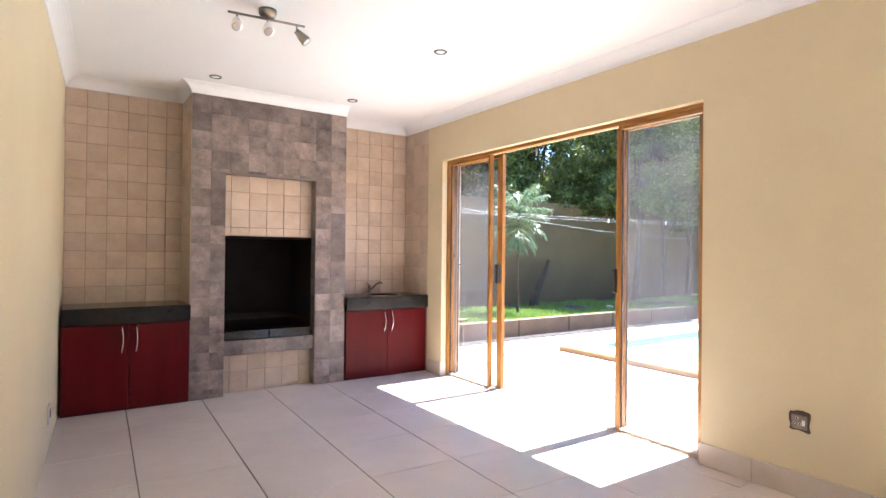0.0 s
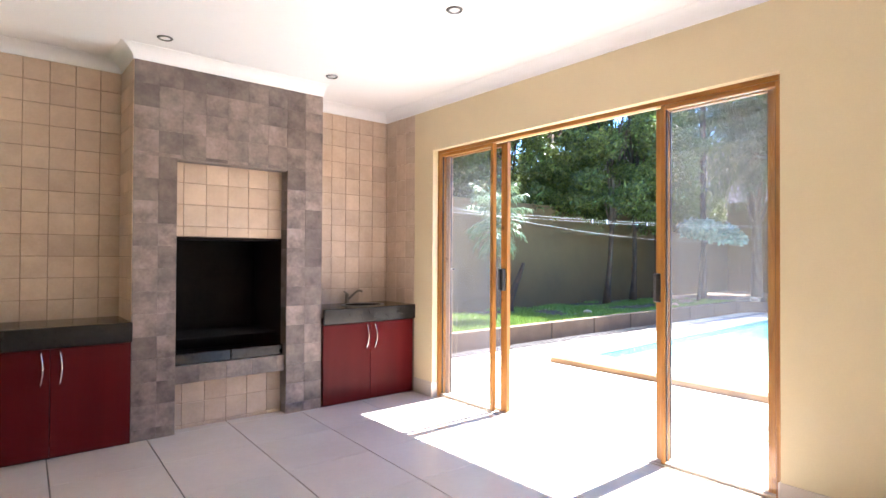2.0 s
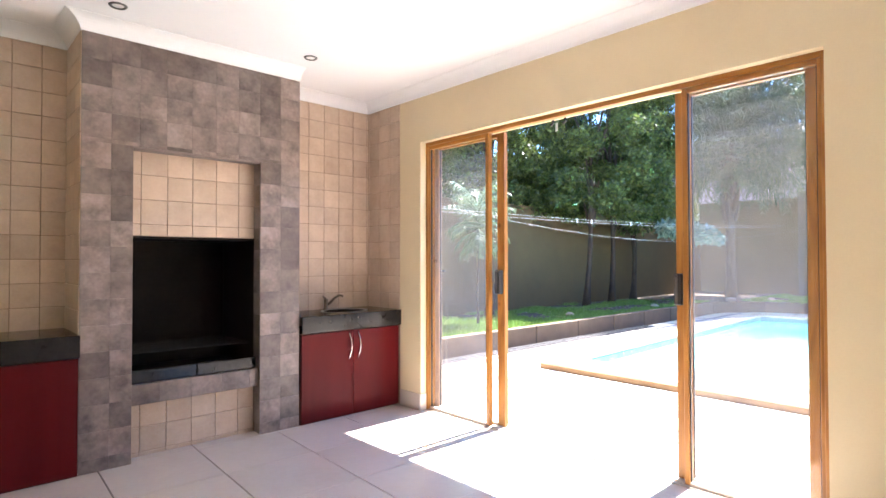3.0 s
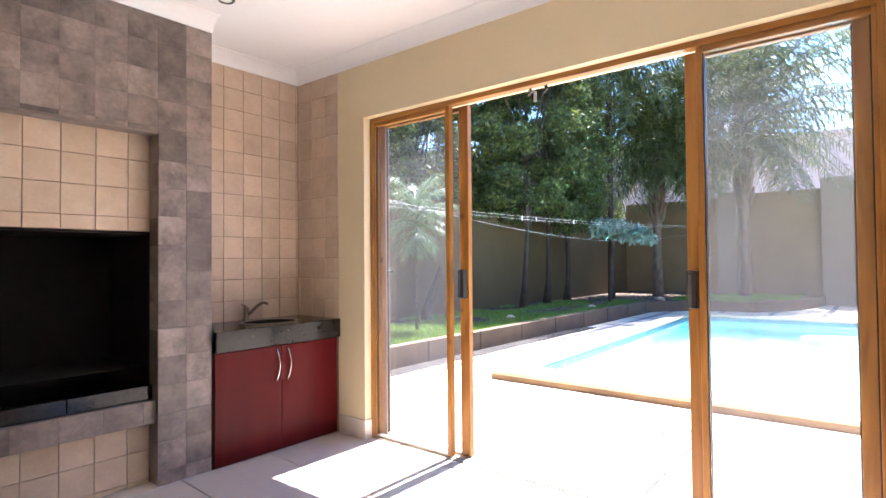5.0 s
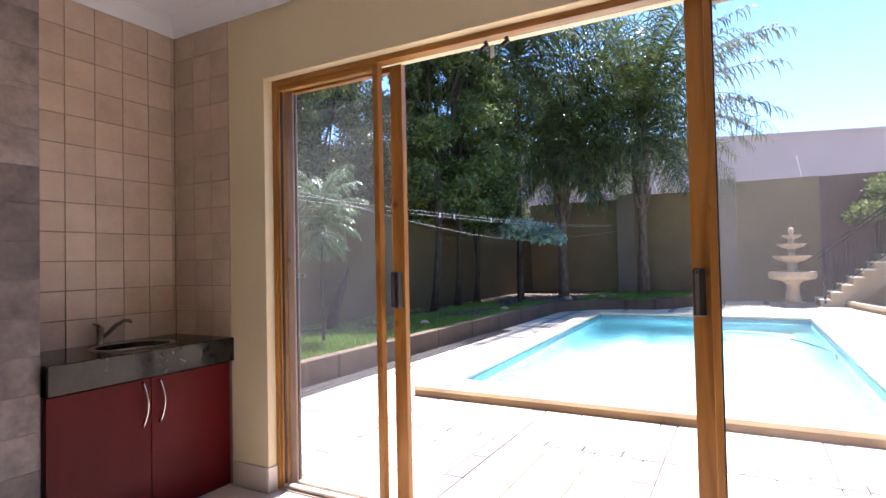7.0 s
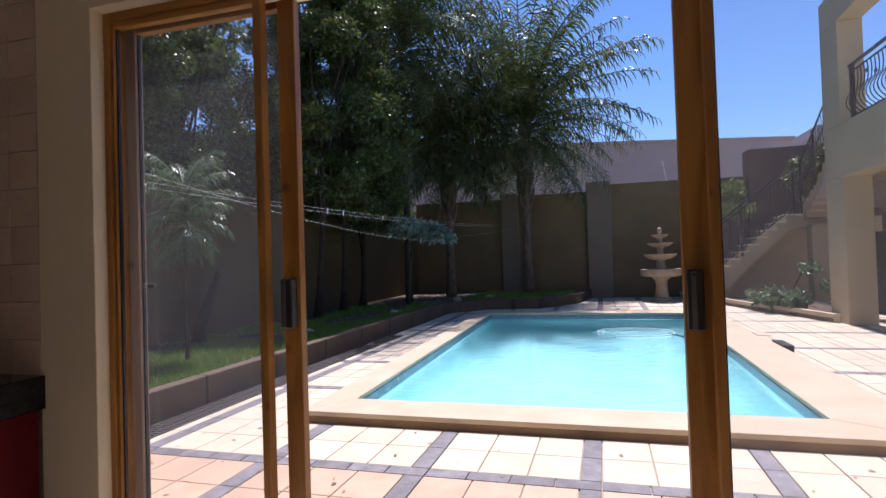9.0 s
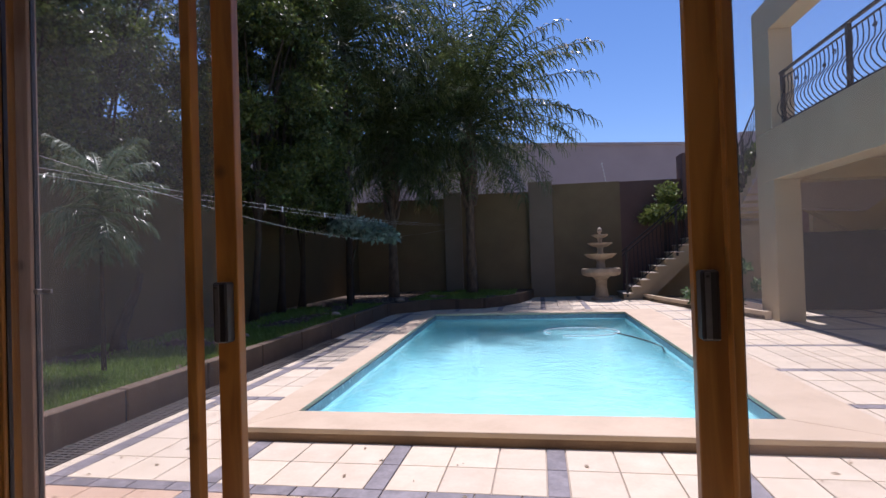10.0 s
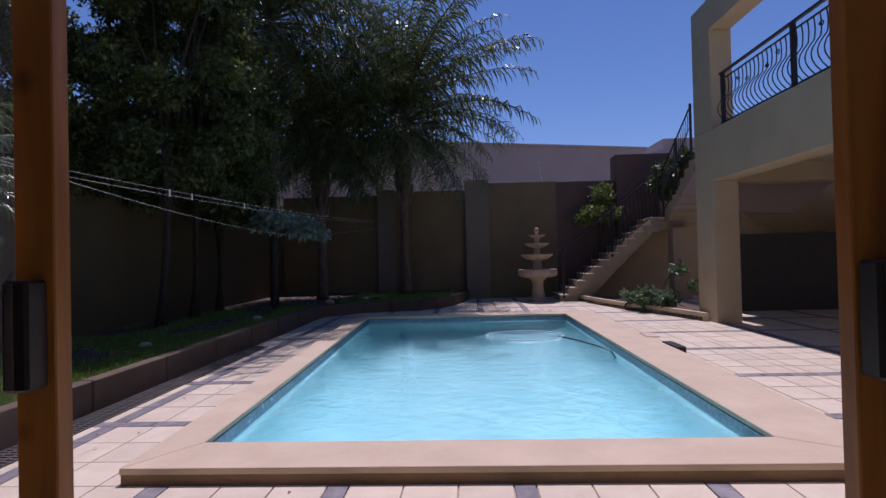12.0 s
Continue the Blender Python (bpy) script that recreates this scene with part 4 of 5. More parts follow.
part("landing", boxes((18.6, 19.8, yl - 1.3, yl, NS * RISE - 0.05, NS * RISE), bevel=0.005), M_TREAD, stair)
part("under_wall", prism(bmesh.new(), [(0.55, 0.0), (-4.0, 0.0), (-4.0, 2.2), (yl, NS * RISE - 0.15)], 19.805, 20.1, "x"), M_STAIR, stair)
# second flight, towards the balcony
for i in range(7):
    xa = 18.6 - i * 0.29
    z = NS * RISE + (i + 1) * 0.18
    part("step", boxes((xa - 0.29, xa, yl - 1.3, yl - 0.15, z - 0.3, z), bevel=0.004), M_STAIR, stair)
bm = bmesh.new()
prism(bm, [(18.9, NS * RISE - 0.3), (18.6 - 7 * 0.29, NS * RISE + 7 * 0.18 - 0.35), (18.6 - 7 * 0.29, NS * RISE + 7 * 0.18 - 0.15), (18.7, NS * RISE - 0.05)], yl - 1.29, yl - 0.16, "y")
part("soffit", bm, M_MAUVE, stair, "sloping pale underside of the upper flight")
part("pillar", boxes((18.3, 18.7, yl - 0.75, yl - 0.25, 0, NS * RISE - 0.3), bevel=0.01), M_STAIR, stair, "tan plastered pillar under the landing")


def belly_bars(pts_low, pts_high, n, bulge, parent, r=0.009):
    """Bellied wrought-iron balusters between a low and a high line; bulge is the outward step."""
    a0, a1, b0, b1 = [Vector(p) for p in (*pts_low, *pts_high)]
    bl = Vector(bulge)
    for i in range(n):
        u = (i + 0.5) / n
        lo, hi = a0.lerp(a1, u), b0.lerp(b1, u)
        pts = []
        for k in range(11):
            v = k / 10
            s = math.sin(math.pi * (v / 0.6) ** 0.9) if v < 0.6 else -0.12 * math.sin(math.pi * (v - 0.6) / 0.4)
            pts.append(lo.lerp(hi, v) + bl * s)
        part("baluster", tube(bmesh.new(), pts, r, 5), M_IRON, parent)


rail = thing("stair_railing", (18.65, 0, 0), "black wrought-iron stair railing with bellied bars", "railing")
zb = lambda yy: (sy0 - yy) / GO * RISE
for yy in (sy0 - 0.1, sy0 - 1.47, yl + 0.05):
    part("post", boxes((18.6, 18.65, yy - 0.03, yy + 0.03, zb(yy), zb(yy) + 1.4)), M_IRON, rail)
for dz in (1.38, 1.26, 0.2):
    ya, yb = sy0 - 0.1, yl + 0.05
    part("rail", tube(bmesh.new(), [(18.625, ya + (0.12 if dz > 1 else 0), zb(ya) + dz - (0.09 if dz > 1 else 0)), (18.625, yb, zb(yb) + dz)], 0.02 if dz > 1 else 0.014, 6), M_IRON, rail)
belly_bars([(18.625, sy0 - 0.15, zb(sy0 - 0.15) + 0.2), (18.625, yl + 0.1, zb(yl + 0.1) + 0.2)], [(18.625, sy0 - 0.15, zb(sy0 - 0.15) + 1.26), (18.625, yl + 0.1, zb(yl + 0.1) + 1.26)], 24, (-0.1, 0, 0), rail)
zL = NS * RISE
part("rail", tube(bmesh.new(), [(18.6, yl - 0.12, zL + 1.3), (18.6 - 2.03, yl - 0.12, zL + 1.26 + 1.3)], 0.022, 6), M_IRON, rail)
part("rail", tube(bmesh.new(), [(18.6, yl - 0.12, zL + 0.15), (18.6 - 2.03, yl - 0.12, zL + 1.26 + 0.15)], 0.016, 6), M_IRON, rail)
belly_bars([(18.55, yl - 0.12, zL + 0.18), (16.6, yl - 0.12, zL + 1.4)], [(18.55, yl - 0.12, zL + 1.3), (16.6, yl - 0.12, zL + 2.55)], 16, (0, 0.1, 0), rail)
for xx, z in ((18.6, zL), (17.6, zL + 0.63), (16.6, zL + 1.26)):
    part("post", boxes((xx - 0.025, xx + 0.025, yl - 0.145, yl - 0.095, z, z + 1.35)), M_IRON, rail)

# ---- balcony block ----
BY = -0.75
balcony = thing("balcony", (11, -2.5, 0), "beige plastered balcony over an open undercroft on square columns", "balcony", kind="structure")
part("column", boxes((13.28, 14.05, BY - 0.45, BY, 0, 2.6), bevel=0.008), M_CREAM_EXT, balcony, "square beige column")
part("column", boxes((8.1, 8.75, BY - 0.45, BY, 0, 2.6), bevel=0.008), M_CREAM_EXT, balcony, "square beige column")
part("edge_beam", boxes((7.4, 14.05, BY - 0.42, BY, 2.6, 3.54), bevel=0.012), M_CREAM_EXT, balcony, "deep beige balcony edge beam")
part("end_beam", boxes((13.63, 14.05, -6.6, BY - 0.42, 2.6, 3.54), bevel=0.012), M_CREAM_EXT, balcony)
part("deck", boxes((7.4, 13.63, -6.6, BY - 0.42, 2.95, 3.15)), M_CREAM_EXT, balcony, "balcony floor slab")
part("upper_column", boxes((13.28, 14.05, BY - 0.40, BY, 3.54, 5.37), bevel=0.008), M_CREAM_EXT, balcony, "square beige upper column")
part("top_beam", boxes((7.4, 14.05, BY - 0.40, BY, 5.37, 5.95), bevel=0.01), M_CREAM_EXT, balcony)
brail = thing("balcony_railing", (11, BY, 3.5), "black wrought-iron balcony railing with bellied bars and scrolls", "railing")
RY = BY - 0.12
for xx in (13.05, 10.92, 8.8):
    part("post", boxes((xx - 0.03, xx + 0.03, RY - 0.03, RY + 0.03, 3.54, 4.51)), M_IRON, brail)
part("rail", boxes((7.4, 13.15, RY - 0.025, RY + 0.025, 4.48, 4.515)), M_IRON, brail)
part("rail", boxes((7.4, 13.15, RY - 0.012, RY + 0.012, 4.37, 4.39)), M_IRON, brail)
part("rail", boxes((7.4, 13.15, RY - 0.012, RY + 0.012, 3.6, 3.62)), M_IRON, brail)
belly_bars([(13.05, RY, 3.61), (10.92, RY, 3.61)], [(13.05, RY, 4.38), (10.92, RY, 4.38)], 17, (0, 0.13, 0), brail)
belly_bars([(10.92, RY, 3.61), (8.8, RY, 3.61)], [(10.92, RY, 4.38), (8.8, RY, 4.38)], 16, (0, 0.13, 0), brail)
for xx in (12.5, 12.2, 11.6, 11.3, 10.3, 10.0, 9.4):
    pts = []
    for i in range(20):
        a = i / 19 * math.pi * 2.6
        r = 0.055 - 0.002 * i
        pts.append((xx + r * math.cos(a), RY, 4.12 + 0.1 * (int(xx * 10) % 2) + r * math.sin(a) * 0.8))
    part("scroll", tube(bmesh.new(), pts, 0.008, 5), M_IRON, brail)

# slab added behind the column to keep sunlight off the undercroft floor
part("sun_block_slab", boxes((14.05, 16.4, -9.0, -2.35, 2.85, 3.05), (14.05, 15.5, -2.35, -1.35, 2.85, 3.05)), M_CREAM_EXT, balcony, "added slab that shades the undercroft")
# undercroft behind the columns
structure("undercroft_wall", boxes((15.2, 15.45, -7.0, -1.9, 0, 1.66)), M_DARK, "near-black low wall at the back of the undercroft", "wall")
structure("undercroft_back", boxes((16.8, 17.0, -9.0, -2.95, 0, 3.0)), M_STAIR, "tan wall behind the undercroft", "wall")
bm = bmesh.new()
prism(bm, [(-1.95, 2.98), (-4.6, 2.98), (-3.45, 2.1), (-1.95, 2.2)], 15.5, 15.9, "x")
structure("inner_stair_soffit", bm, M_MAUVE, "pale sloping soffit of an inner stair", "soffit")
bm = bmesh.new()
prism(bm, [(-2.5, 2.2), (-3.3, 1.7), (-4.6, 1.7), (-4.6, 1.9), (-3.45, 2.35)], 15.95, 16.3, "x")
structure("inner_stair", bm, M_STAIR, "tan plastered inner stair flight", "stair")
structure("undercroft_pillar", boxes((15.05, 15.5, -5.3, -4.7, 0, 2.95), bevel=0.01), M_STAIR, "tan plastered pillar at the back of the undercroft", "pillar")

# ---- right-hand bed ----
bed_pts = [(19.0, 0.72), (17.6, 0.5), (16.1, 0.16), (14.9, -0.3), (13.6, -0.62)]
structure("bed_soil", prism(bmesh.new(), [*bed_pts, (13.9, -1.4), (18.5, -1.4)], -0.01, 0.08), M_SOIL, "dark soil of the small bed under the stairs", "soil")
kerb2 = thing("bed_kerb", (16, 0, 0), "low curved cement kerb round the bed under the stairs", "kerb", kind="structure")
for (xa, ya), (xb, yb) in zip(bed_pts, bed_pts[1:]):
    part("kerb_block", prism(bmesh.new(), [(xa, ya), (xb, yb), (xb - 0.03, yb - 0.11), (xa - 0.03, ya - 0.11)], -0.012, 0.16), M_COPING, kerb2)
box_drain = thing("skimmer_lid", (10.5, 1.0, 0), "square dark skimmer box lid beside the pool", "lid")
part("lid", boxes((10.25, 10.75, 0.98, 1.12, 0.0, 0.1), bevel=0.01), M_IRON, box_drain)
part("lid", boxes((11.1, 11.5, 1.02, 1.2, CT, CT + 0.012), bevel=0.004), M_COPING, box_drain)

# ---- fountain ----
fx, fy = 18.9, 1.77
fountain = thing("fountain", (fx, fy, 0), "four-tier pale cast-stone garden fountain", "fountain")
part("foot", lathe(bmesh.new(), [(0.3, 0), (0.3, 0.06), (0.2, 0.1), (0.15, 0.4), (0.17, 0.58), (0.3, 0.7)], fx, fy, 28), M_SANDSTONE, fountain)
part("bowl", lathe(bmesh.new(), [(0.4, 0.68), (0.53, 0.72), (0.56, 0.80), (0.55, 0.90), (0.5, 0.91), (0.42, 0.82), (0.1, 0.8)], fx, fy, 28), M_SANDSTONE, fountain, "wide round bowl")
part("stem", lathe(bmesh.new(), [(0.16, 0.8), (0.13, 0.95), (0.11, 1.1), (0.15, 1.18)], fx, fy, 20), M_SANDSTONE, fountain)
part("bowl", lathe(bmesh.new(), [(0.1, 1.15), (0.3, 1.2), (0.42, 1.29), (0.44, 1.33), (0.38, 1.31), (0.1, 1.24)], fx, fy, 48, 0.05, 8), M_SANDSTONE, fountain, "scalloped bowl")
part("stem", lathe(bmesh.new(), [(0.11, 1.24), (0.08, 1.38), (0.09, 1.5), (0.12, 1.54)], fx, fy, 16), M_SANDSTONE, fountain)
part("bowl", lathe(bmesh.new(), [(0.08, 1.51), (0.22, 1.55), (0.33, 1.62), (0.34, 1.65), (0.28, 1.63), (0.08, 1.58)], fx, fy, 48, 0.05, 8), M_SANDSTONE, fountain, "scalloped bowl")
part("stem", lathe(bmesh.new(), [(0.08, 1.58), (0.06, 1.7), (0.08, 1.8)], fx, fy, 16), M_SANDSTONE, fountain)
part("bowl", lathe(bmesh.new(), [(0.06, 1.78), (0.14, 1.81), (0.22, 1.86), (0.22, 1.89), (0.17, 1.87), (0.05, 1.84)], fx, fy, 40, 0.05, 8), M_SANDSTONE, fountain, "small scalloped bowl")
part("finial", lathe(bmesh.new(), [(0.06, 1.84), (0.035, 1.92), (0.07, 1.98), (0.06, 2.05), (0.015, 2.1)], fx, fy, 16), M_SANDSTONE, fountain)


# ---- trees ----
def leaf_cloud(name, blobs, count, size, material, parent, seed, droop=0.3):
    """A crown of single leaves scattered in uneven clumps."""
    rng = np.random.default_rng(seed)
    w = np.array([b[3] ** 2 * b[4] for b in blobs])
    pick = rng.choice(len(blobs), count, p=w / w.sum())
    bl = np.array(blobs)[pick]
    d = rng.normal(size=(count, 3))
    d /= np.linalg.norm(d, axis=1)[:, None]
    rad = rng.random(count) ** 0.5
    lump = np.array([0.75 + 0.5 * noise.noise(Vector(v) * 2.3 + Vector((p * 3.1, 0, 0))) for v, p in zip(d, pick)])
    c = bl[:, :3] + d * (bl[:, 3:4] * [1, 1, 0] + bl[:, 4:5] * [0, 0, 1]) * (rad * lump)[:, None]
    a = rng.normal(size=(count, 3))
    a[:, 2] -= droop
    a /= np.linalg.norm(a, axis=1)[:, None]
    b = np.cross(a, rng.normal(size=(count, 3)))
    b /= np.linalg.norm(b, axis=1)[:, None]
    s = size * rng.uniform(0.6, 1.3, count)[:, None]
    v = np.stack([c, c + a * s * 0.5 + b * s * 0.22, c + a * s, c + a * s * 0.5 - b * s * 0.22], 1) * PLAN
    o = np.array(base_of(parent)) * PLAN
    v = (v - o).reshape(-1, 3)
    me = bpy.data.meshes.new(name)
    me.from_pydata(v.tolist(), [], np.arange(count * 4).reshape(-1, 4).tolist())
    me.materials.append(material)
    ob = new(name, me)
    ob.parent = parent
    return ob


def garden_tree(x, y, h, spread, seed, count, label, low=1.7, leaves=M_LEAF, group="trees along the garden wall"):
    rng = random.Random(seed)
    gz = GZ - 0.03 if y < 9.6 else -0.02
    t = thing("tree", (x, y, gz), label, "tree", group)
    bm = bmesh.new()
    top = Vector((x + rng.uniform(-0.3, 0.3), y - 0.2, h * 0.62))
    pts, rad = [], []
    for i in range(9):
        u = i / 8
        pts.append(Vector((x, y, gz - 0.02)).lerp(top, u) + Vector((0.07 * math.sin(5 * u + seed), 0.07 * math.cos(4 * u + seed), 0)))
        rad.append(0.062 * (1 - 0.7 * u) + 0.012 + (0.04 if i == 0 else 0))
    tube(bm, pts, rad, 9)
    part("trunk", bm, M_BARK, t, "slender twisting trunk", True)
    blobs = []
    for i in range(9):
        a = math.tau * i / 9 + rng.uniform(-0.4, 0.4)
        z0 = rng.uniform(0.35, 0.85)
        start = pts[int(z0 * 8)]
        zt = low + 0.5 + (h - low - 0.9) * (i / 8) ** 0.9
        r = spread * rng.uniform(0.45, 0.95) * (1 - 0.45 * (i / 8) ** 2)
        end = Vector((x + r * math.cos(a), y - 0.35 + r * math.sin(a) * 0.75, zt))
        mid = start.lerp(end, 0.5) + Vector((0, 0, 0.12))
        part("limb", tube(bmesh.new(), [start, mid, end], [0.035, 0.022, 0.008], 6), M_BARK, t)
        blobs.append((end.x, end.y, end.z, spread * 0.25, spread * 0.2))
    # many small clumps of twigs, most of them towards the outside of the crown
    for i in range(int(46 + 22 * spread)):
        zc = rng.uniform(0.0, 1.0)
        wide = spread * (0.5 + 0.5 * math.sin(math.pi * min(1.0, 0.18 + 0.82 * zc)))
        a, q = rng.uniform(0, math.tau), rng.uniform(0.25, 1.0) ** 0.6
        c = rng.uniform(0.28, 0.6)
        blobs.append((x + wide * q * math.cos(a), y - 0.25 + wide * q * math.sin(a) * 0.8, low + 0.2 + (h - low - 0.4) * zc, c, c * rng.uniform(0.6, 0.95)))
    leaf_cloud("crown", blobs, int(count * 2.1), 0.088, leaves, t, seed)
    return t


for args in ((8.9, 11.0, 6.8, 1.9, 12, 20000), (10.7, 11.0, 7.6, 2.1, 18, 24000), (12.2, 8.95, 8.0, 1.8, 13, 36000), (13.5, 9.1, 7.8, 1.7, 14, 36000), (14.9, 9.3, 6.6, 1.2, 15, 20000)):
    garden_tree(*args, "dense dark-green small-leaved tree with twisting trunk by the wall", 2.25)
for args in ((8.0, 12.4, 6.4, 2.4, 51, 24000), (11.5, 12.6, 7.0, 2.6, 52, 28000)):
    garden_tree(*args, "sunlit light-green tree beyond the garden wall", 0.9, M_BRIGHT_LEAF, "trees beyond the wall")

hedge = thing("hedge", (12.5, 10.7, 0), "dense dark-green hedge rising behind the garden wall", "hedge")
hedge_rng = random.Random(61)
for i in range(7):
    hx = 6.5 + i * 2.0
    part("stem", tube(bmesh.new(), [(hx, 10.75, -0.02), (hx + 0.1, 10.7, 1.6), (hx - 0.1, 10.7, 3.2)], [0.05, 0.04, 0.015], 6), M_BARK, hedge)
leaf_cloud("foliage", [(5.6 + i * 0.7, 10.7 + hedge_rng.uniform(-0.2, 0.2), 3.1 + hedge_rng.uniform(-0.4, 0.5), 0.85, 1.3) for i in range(24)], 80000, 0.12, M_LEAF, hedge, 62)


def frond_mesh(rng, length, rise, bend, leaflet, material, n=190, slim=0.012):
    """One feathered palm leaf along +x: the rib leaves at the angle rise and bows over by bend, its leaflets hang from both sides."""
    bm = bmesh.new()
    rib, steps = [Vector((0, 0, 0))], 16
    for i in range(steps):
        th = radians(rise - bend * ((i + 0.5) / steps) ** 1.35)
        rib.append(rib[-1] + Vector((math.cos(th), 0, math.sin(th))) * (length / steps))
    tube(bm, rib, [0.03 * (1 - 0.85 * i / steps) + 0.004 for i in range(steps + 1)], 5)
    down = Vector((0, 0, -1))
    for i in range(n):
        u = 0.14 + 0.86 * (i + rng.uniform(0, 0.8)) / n
        k = min(int(u * steps), steps - 1)
        p = rib[k].lerp(rib[k + 1], u * steps - k)
        d = (rib[k + 1] - rib[k]).normalized()
        for side in (-1, 1):
            ll = leaflet * (1 - 0.55 * abs(u - 0.42) / 0.58) * rng.uniform(0.7, 1.15)
            out = (d * rng.uniform(0.35, 0.75) + Vector((0, side * rng.uniform(0.55, 0.95), 0)) + Vector((0, 0, rng.uniform(-0.3, 0.45)))).normalized()
            hang = rng.uniform(0.45, 1.1)
            mid = p + out * ll * 0.42 + down * ll * 0.06
            low = mid + (out * 0.7 + down * hang).normalized() * ll * 0.34
            tip = low + (out * 0.35 + down * hang * 1.3).normalized() * ll * 0.3
            w = d * slim
            v = [bm.verts.new(q) for q in (p - w * 0.6, p + w * 0.6, mid + w, mid - w, low + w * 0.7, low - w * 0.7, tip)]
            bm.faces.new((v[0], v[1], v[2], v[3]))
            bm.faces.new((v[3], v[2], v[4], v[5]))
            bm.faces.new((v[5], v[4], v[6]))
    return mesh_from("frond", bm, material)


def palm(x, y, head, trunk_r, length, count, seed, label, material, lumps=True, lean=(0, 0), leaflet=1.1, rise=84, lowest=-28, n=190, slim=0.024):
    rng = random.Random(seed)
    t = thing("palm_tree", (x, y, GZ - 0.05), label, "palm tree", "palms in the garden bed")
    bm = bmesh.new()
    pts, rad = [], []
    n = 26
    for i in range(n + 1):
        u = i / n
        pts.append((x + lean[0] * u * u, y + lean[1] * u * u, GZ - 0.05 + (head - GZ) * u))
        swell = 1 + 0.5 * max(0, (u - 0.5) / 0.5) if lumps else 1
        rad.append(trunk_r * swell * (1.25 - 0.35 * min(1, u * 3)) * (1 + 0.09 * (i % 2)))
    tube(bm, pts, rad, 12)
    part("trunk", bm, M_PALM_BARK if lumps else M_BARK, t, "ringed fibrous palm trunk", True)
    top = Vector(pts[-1])
    if lumps:
        for i in range(34):
            a = i * 2.4
            u = 0.52 + 0.46 * i / 34
            z = GZ + (head - GZ) * u
            c = Vector((x + lean[0] * u * u, y + lean[1] * u * u, z))
            o = Vector((math.cos(a), math.sin(a), 0))
            r = trunk_r * 1.25
            part("leaf_stub", tube(bmesh.new(), [c + o * r * 0.7 - Vector((0, 0, 0.12)), c + o * r * 1.15 + Vector((0, 0, 0.12)), c + o * r * 1.5 + Vector((0, 0, 0.42))], [0.075, 0.065, 0.03], 6), M_PALM_BARK, t)
    kinds = 9
    shapes = []
    for k in range(kinds):
        el = rise + (lowest - rise) * k / (kinds - 1)
        shapes.append(frond_mesh(rng, length, el, 48 + 14 * math.sin(math.pi * k / (kinds - 1)), leaflet, material, n, slim))
    for i in range(count):
        u = (i + 0.5) / count
        ob = new("frond", shapes[min(kinds - 1, int(u * kinds))])
        ob.parent = t
        place = (top - Vector((x, y, GZ - 0.05)) + Vector((0, 0, 0.25 - 0.6 * u))) * PLAN
        ob.matrix_basis = Matrix.Translation(place) @ Euler((0, radians(rng.uniform(-6, 6)), i * 2.399 + rng.uniform(-0.25, 0.25)), 'XYZ').to_matrix().to_4x4() @ Matrix.Scale(rng.uniform(0.82, 1.08) * (1 - 0.42 * u * u), 4)
    return t


palm(19.0, 5.56, 5.35, 0.14, 4.6, 140, 21, "tall feathery palm with a fibrous trunk", M_PALM)
palm(18.0, 7.74, 4.6, 0.13, 3.1, 100, 22, "tall feathery palm partly hidden by trees", M_PALM)
palm(15.8, 8.3, 7.1, 0.08, 3.8, 96, 23, "feathery palm rising above the trees", M_PALM, False)
palm(7.45, 8.1, 2.08, 0.022, 0.72, 32, 24, "small drooping palm in the lawn bed", M_PALM_PALE, False, leaflet=0.36, rise=66, lowest=-34, n=44, slim=0.007)

# bluish drooping spray of leaves in front of the palms
spray = thing("conifer", (14.9, 8.0, GZ), "small bluish-green shrub with drooping sprays", "shrub")
part("trunk", tube(bmesh.new(), [(14.9, 8.0, GZ - 0.05), (14.85, 7.9, 1.4), (14.7, 7.6, 2.1)], [0.05, 0.04, 0.02], 7), M_BARK, spray)
leaf_cloud("foliage", [(14.7, 7.5, 2.1, 0.6, 0.2), (14.5, 7.15, 2.0, 0.45, 0.16), (14.8, 7.95, 2.22, 0.6, 0.24), (14.5, 6.85, 1.9, 0.3, 0.12), (14.3, 7.7, 2.2, 0.5, 0.16)], 5200, 0.17, M_BLUE_SPRAY, spray, 31, 0.9)

stump = thing("stump", (8.87, 9.1, GZ), "leaning bare brown tree stump on the lawn", "stump")
part("trunk", tube(bmesh.new(), [(8.85, 9.12, GZ - 0.05), (8.85, 9.1, 0.45), (8.98, 9.08, 0.75), (9.1, 9.05, 1.0), (9.2, 9.02, 1.28)], [0.12, 0.085, 0.07, 0.055, 0.035], 8), M_BARK, stump)

shrub = thing("shrub", (15.6, -0.15, 0.08), "small leafy pale-green shrub in the bed under the stairs", "shrub")
for i, (dx, dy, dz) in enumerate(((0.1, 0.05, 0.35), (-0.3, -0.1, 0.4), (0.4, 0.1, 0.3), (-0.5, -0.5, 0.95), (-0.1, 0.1, 0.25))):
    part("stem", tube(bmesh.new(), [(15.6 + dx * 0.3, -0.15 + dy * 0.3, 0.05), (15.6 + dx, -0.15 + dy, dz)], [0.015, 0.008], 5), M_BARK, shrub)
leaf_cloud("foliage", [(15.9, -0.02, 0.3, 0.35, 0.22), (15.4, -0.2, 0.32, 0.4, 0.28), (15.0, -0.45, 0.3, 0.35, 0.25), (15.1, -0.75, 0.95, 0.28, 0.16), (14.7, -0.9, 0.62, 0.18, 0.14)], 1500, 0.13, M_SHRUB, shrub, 41)
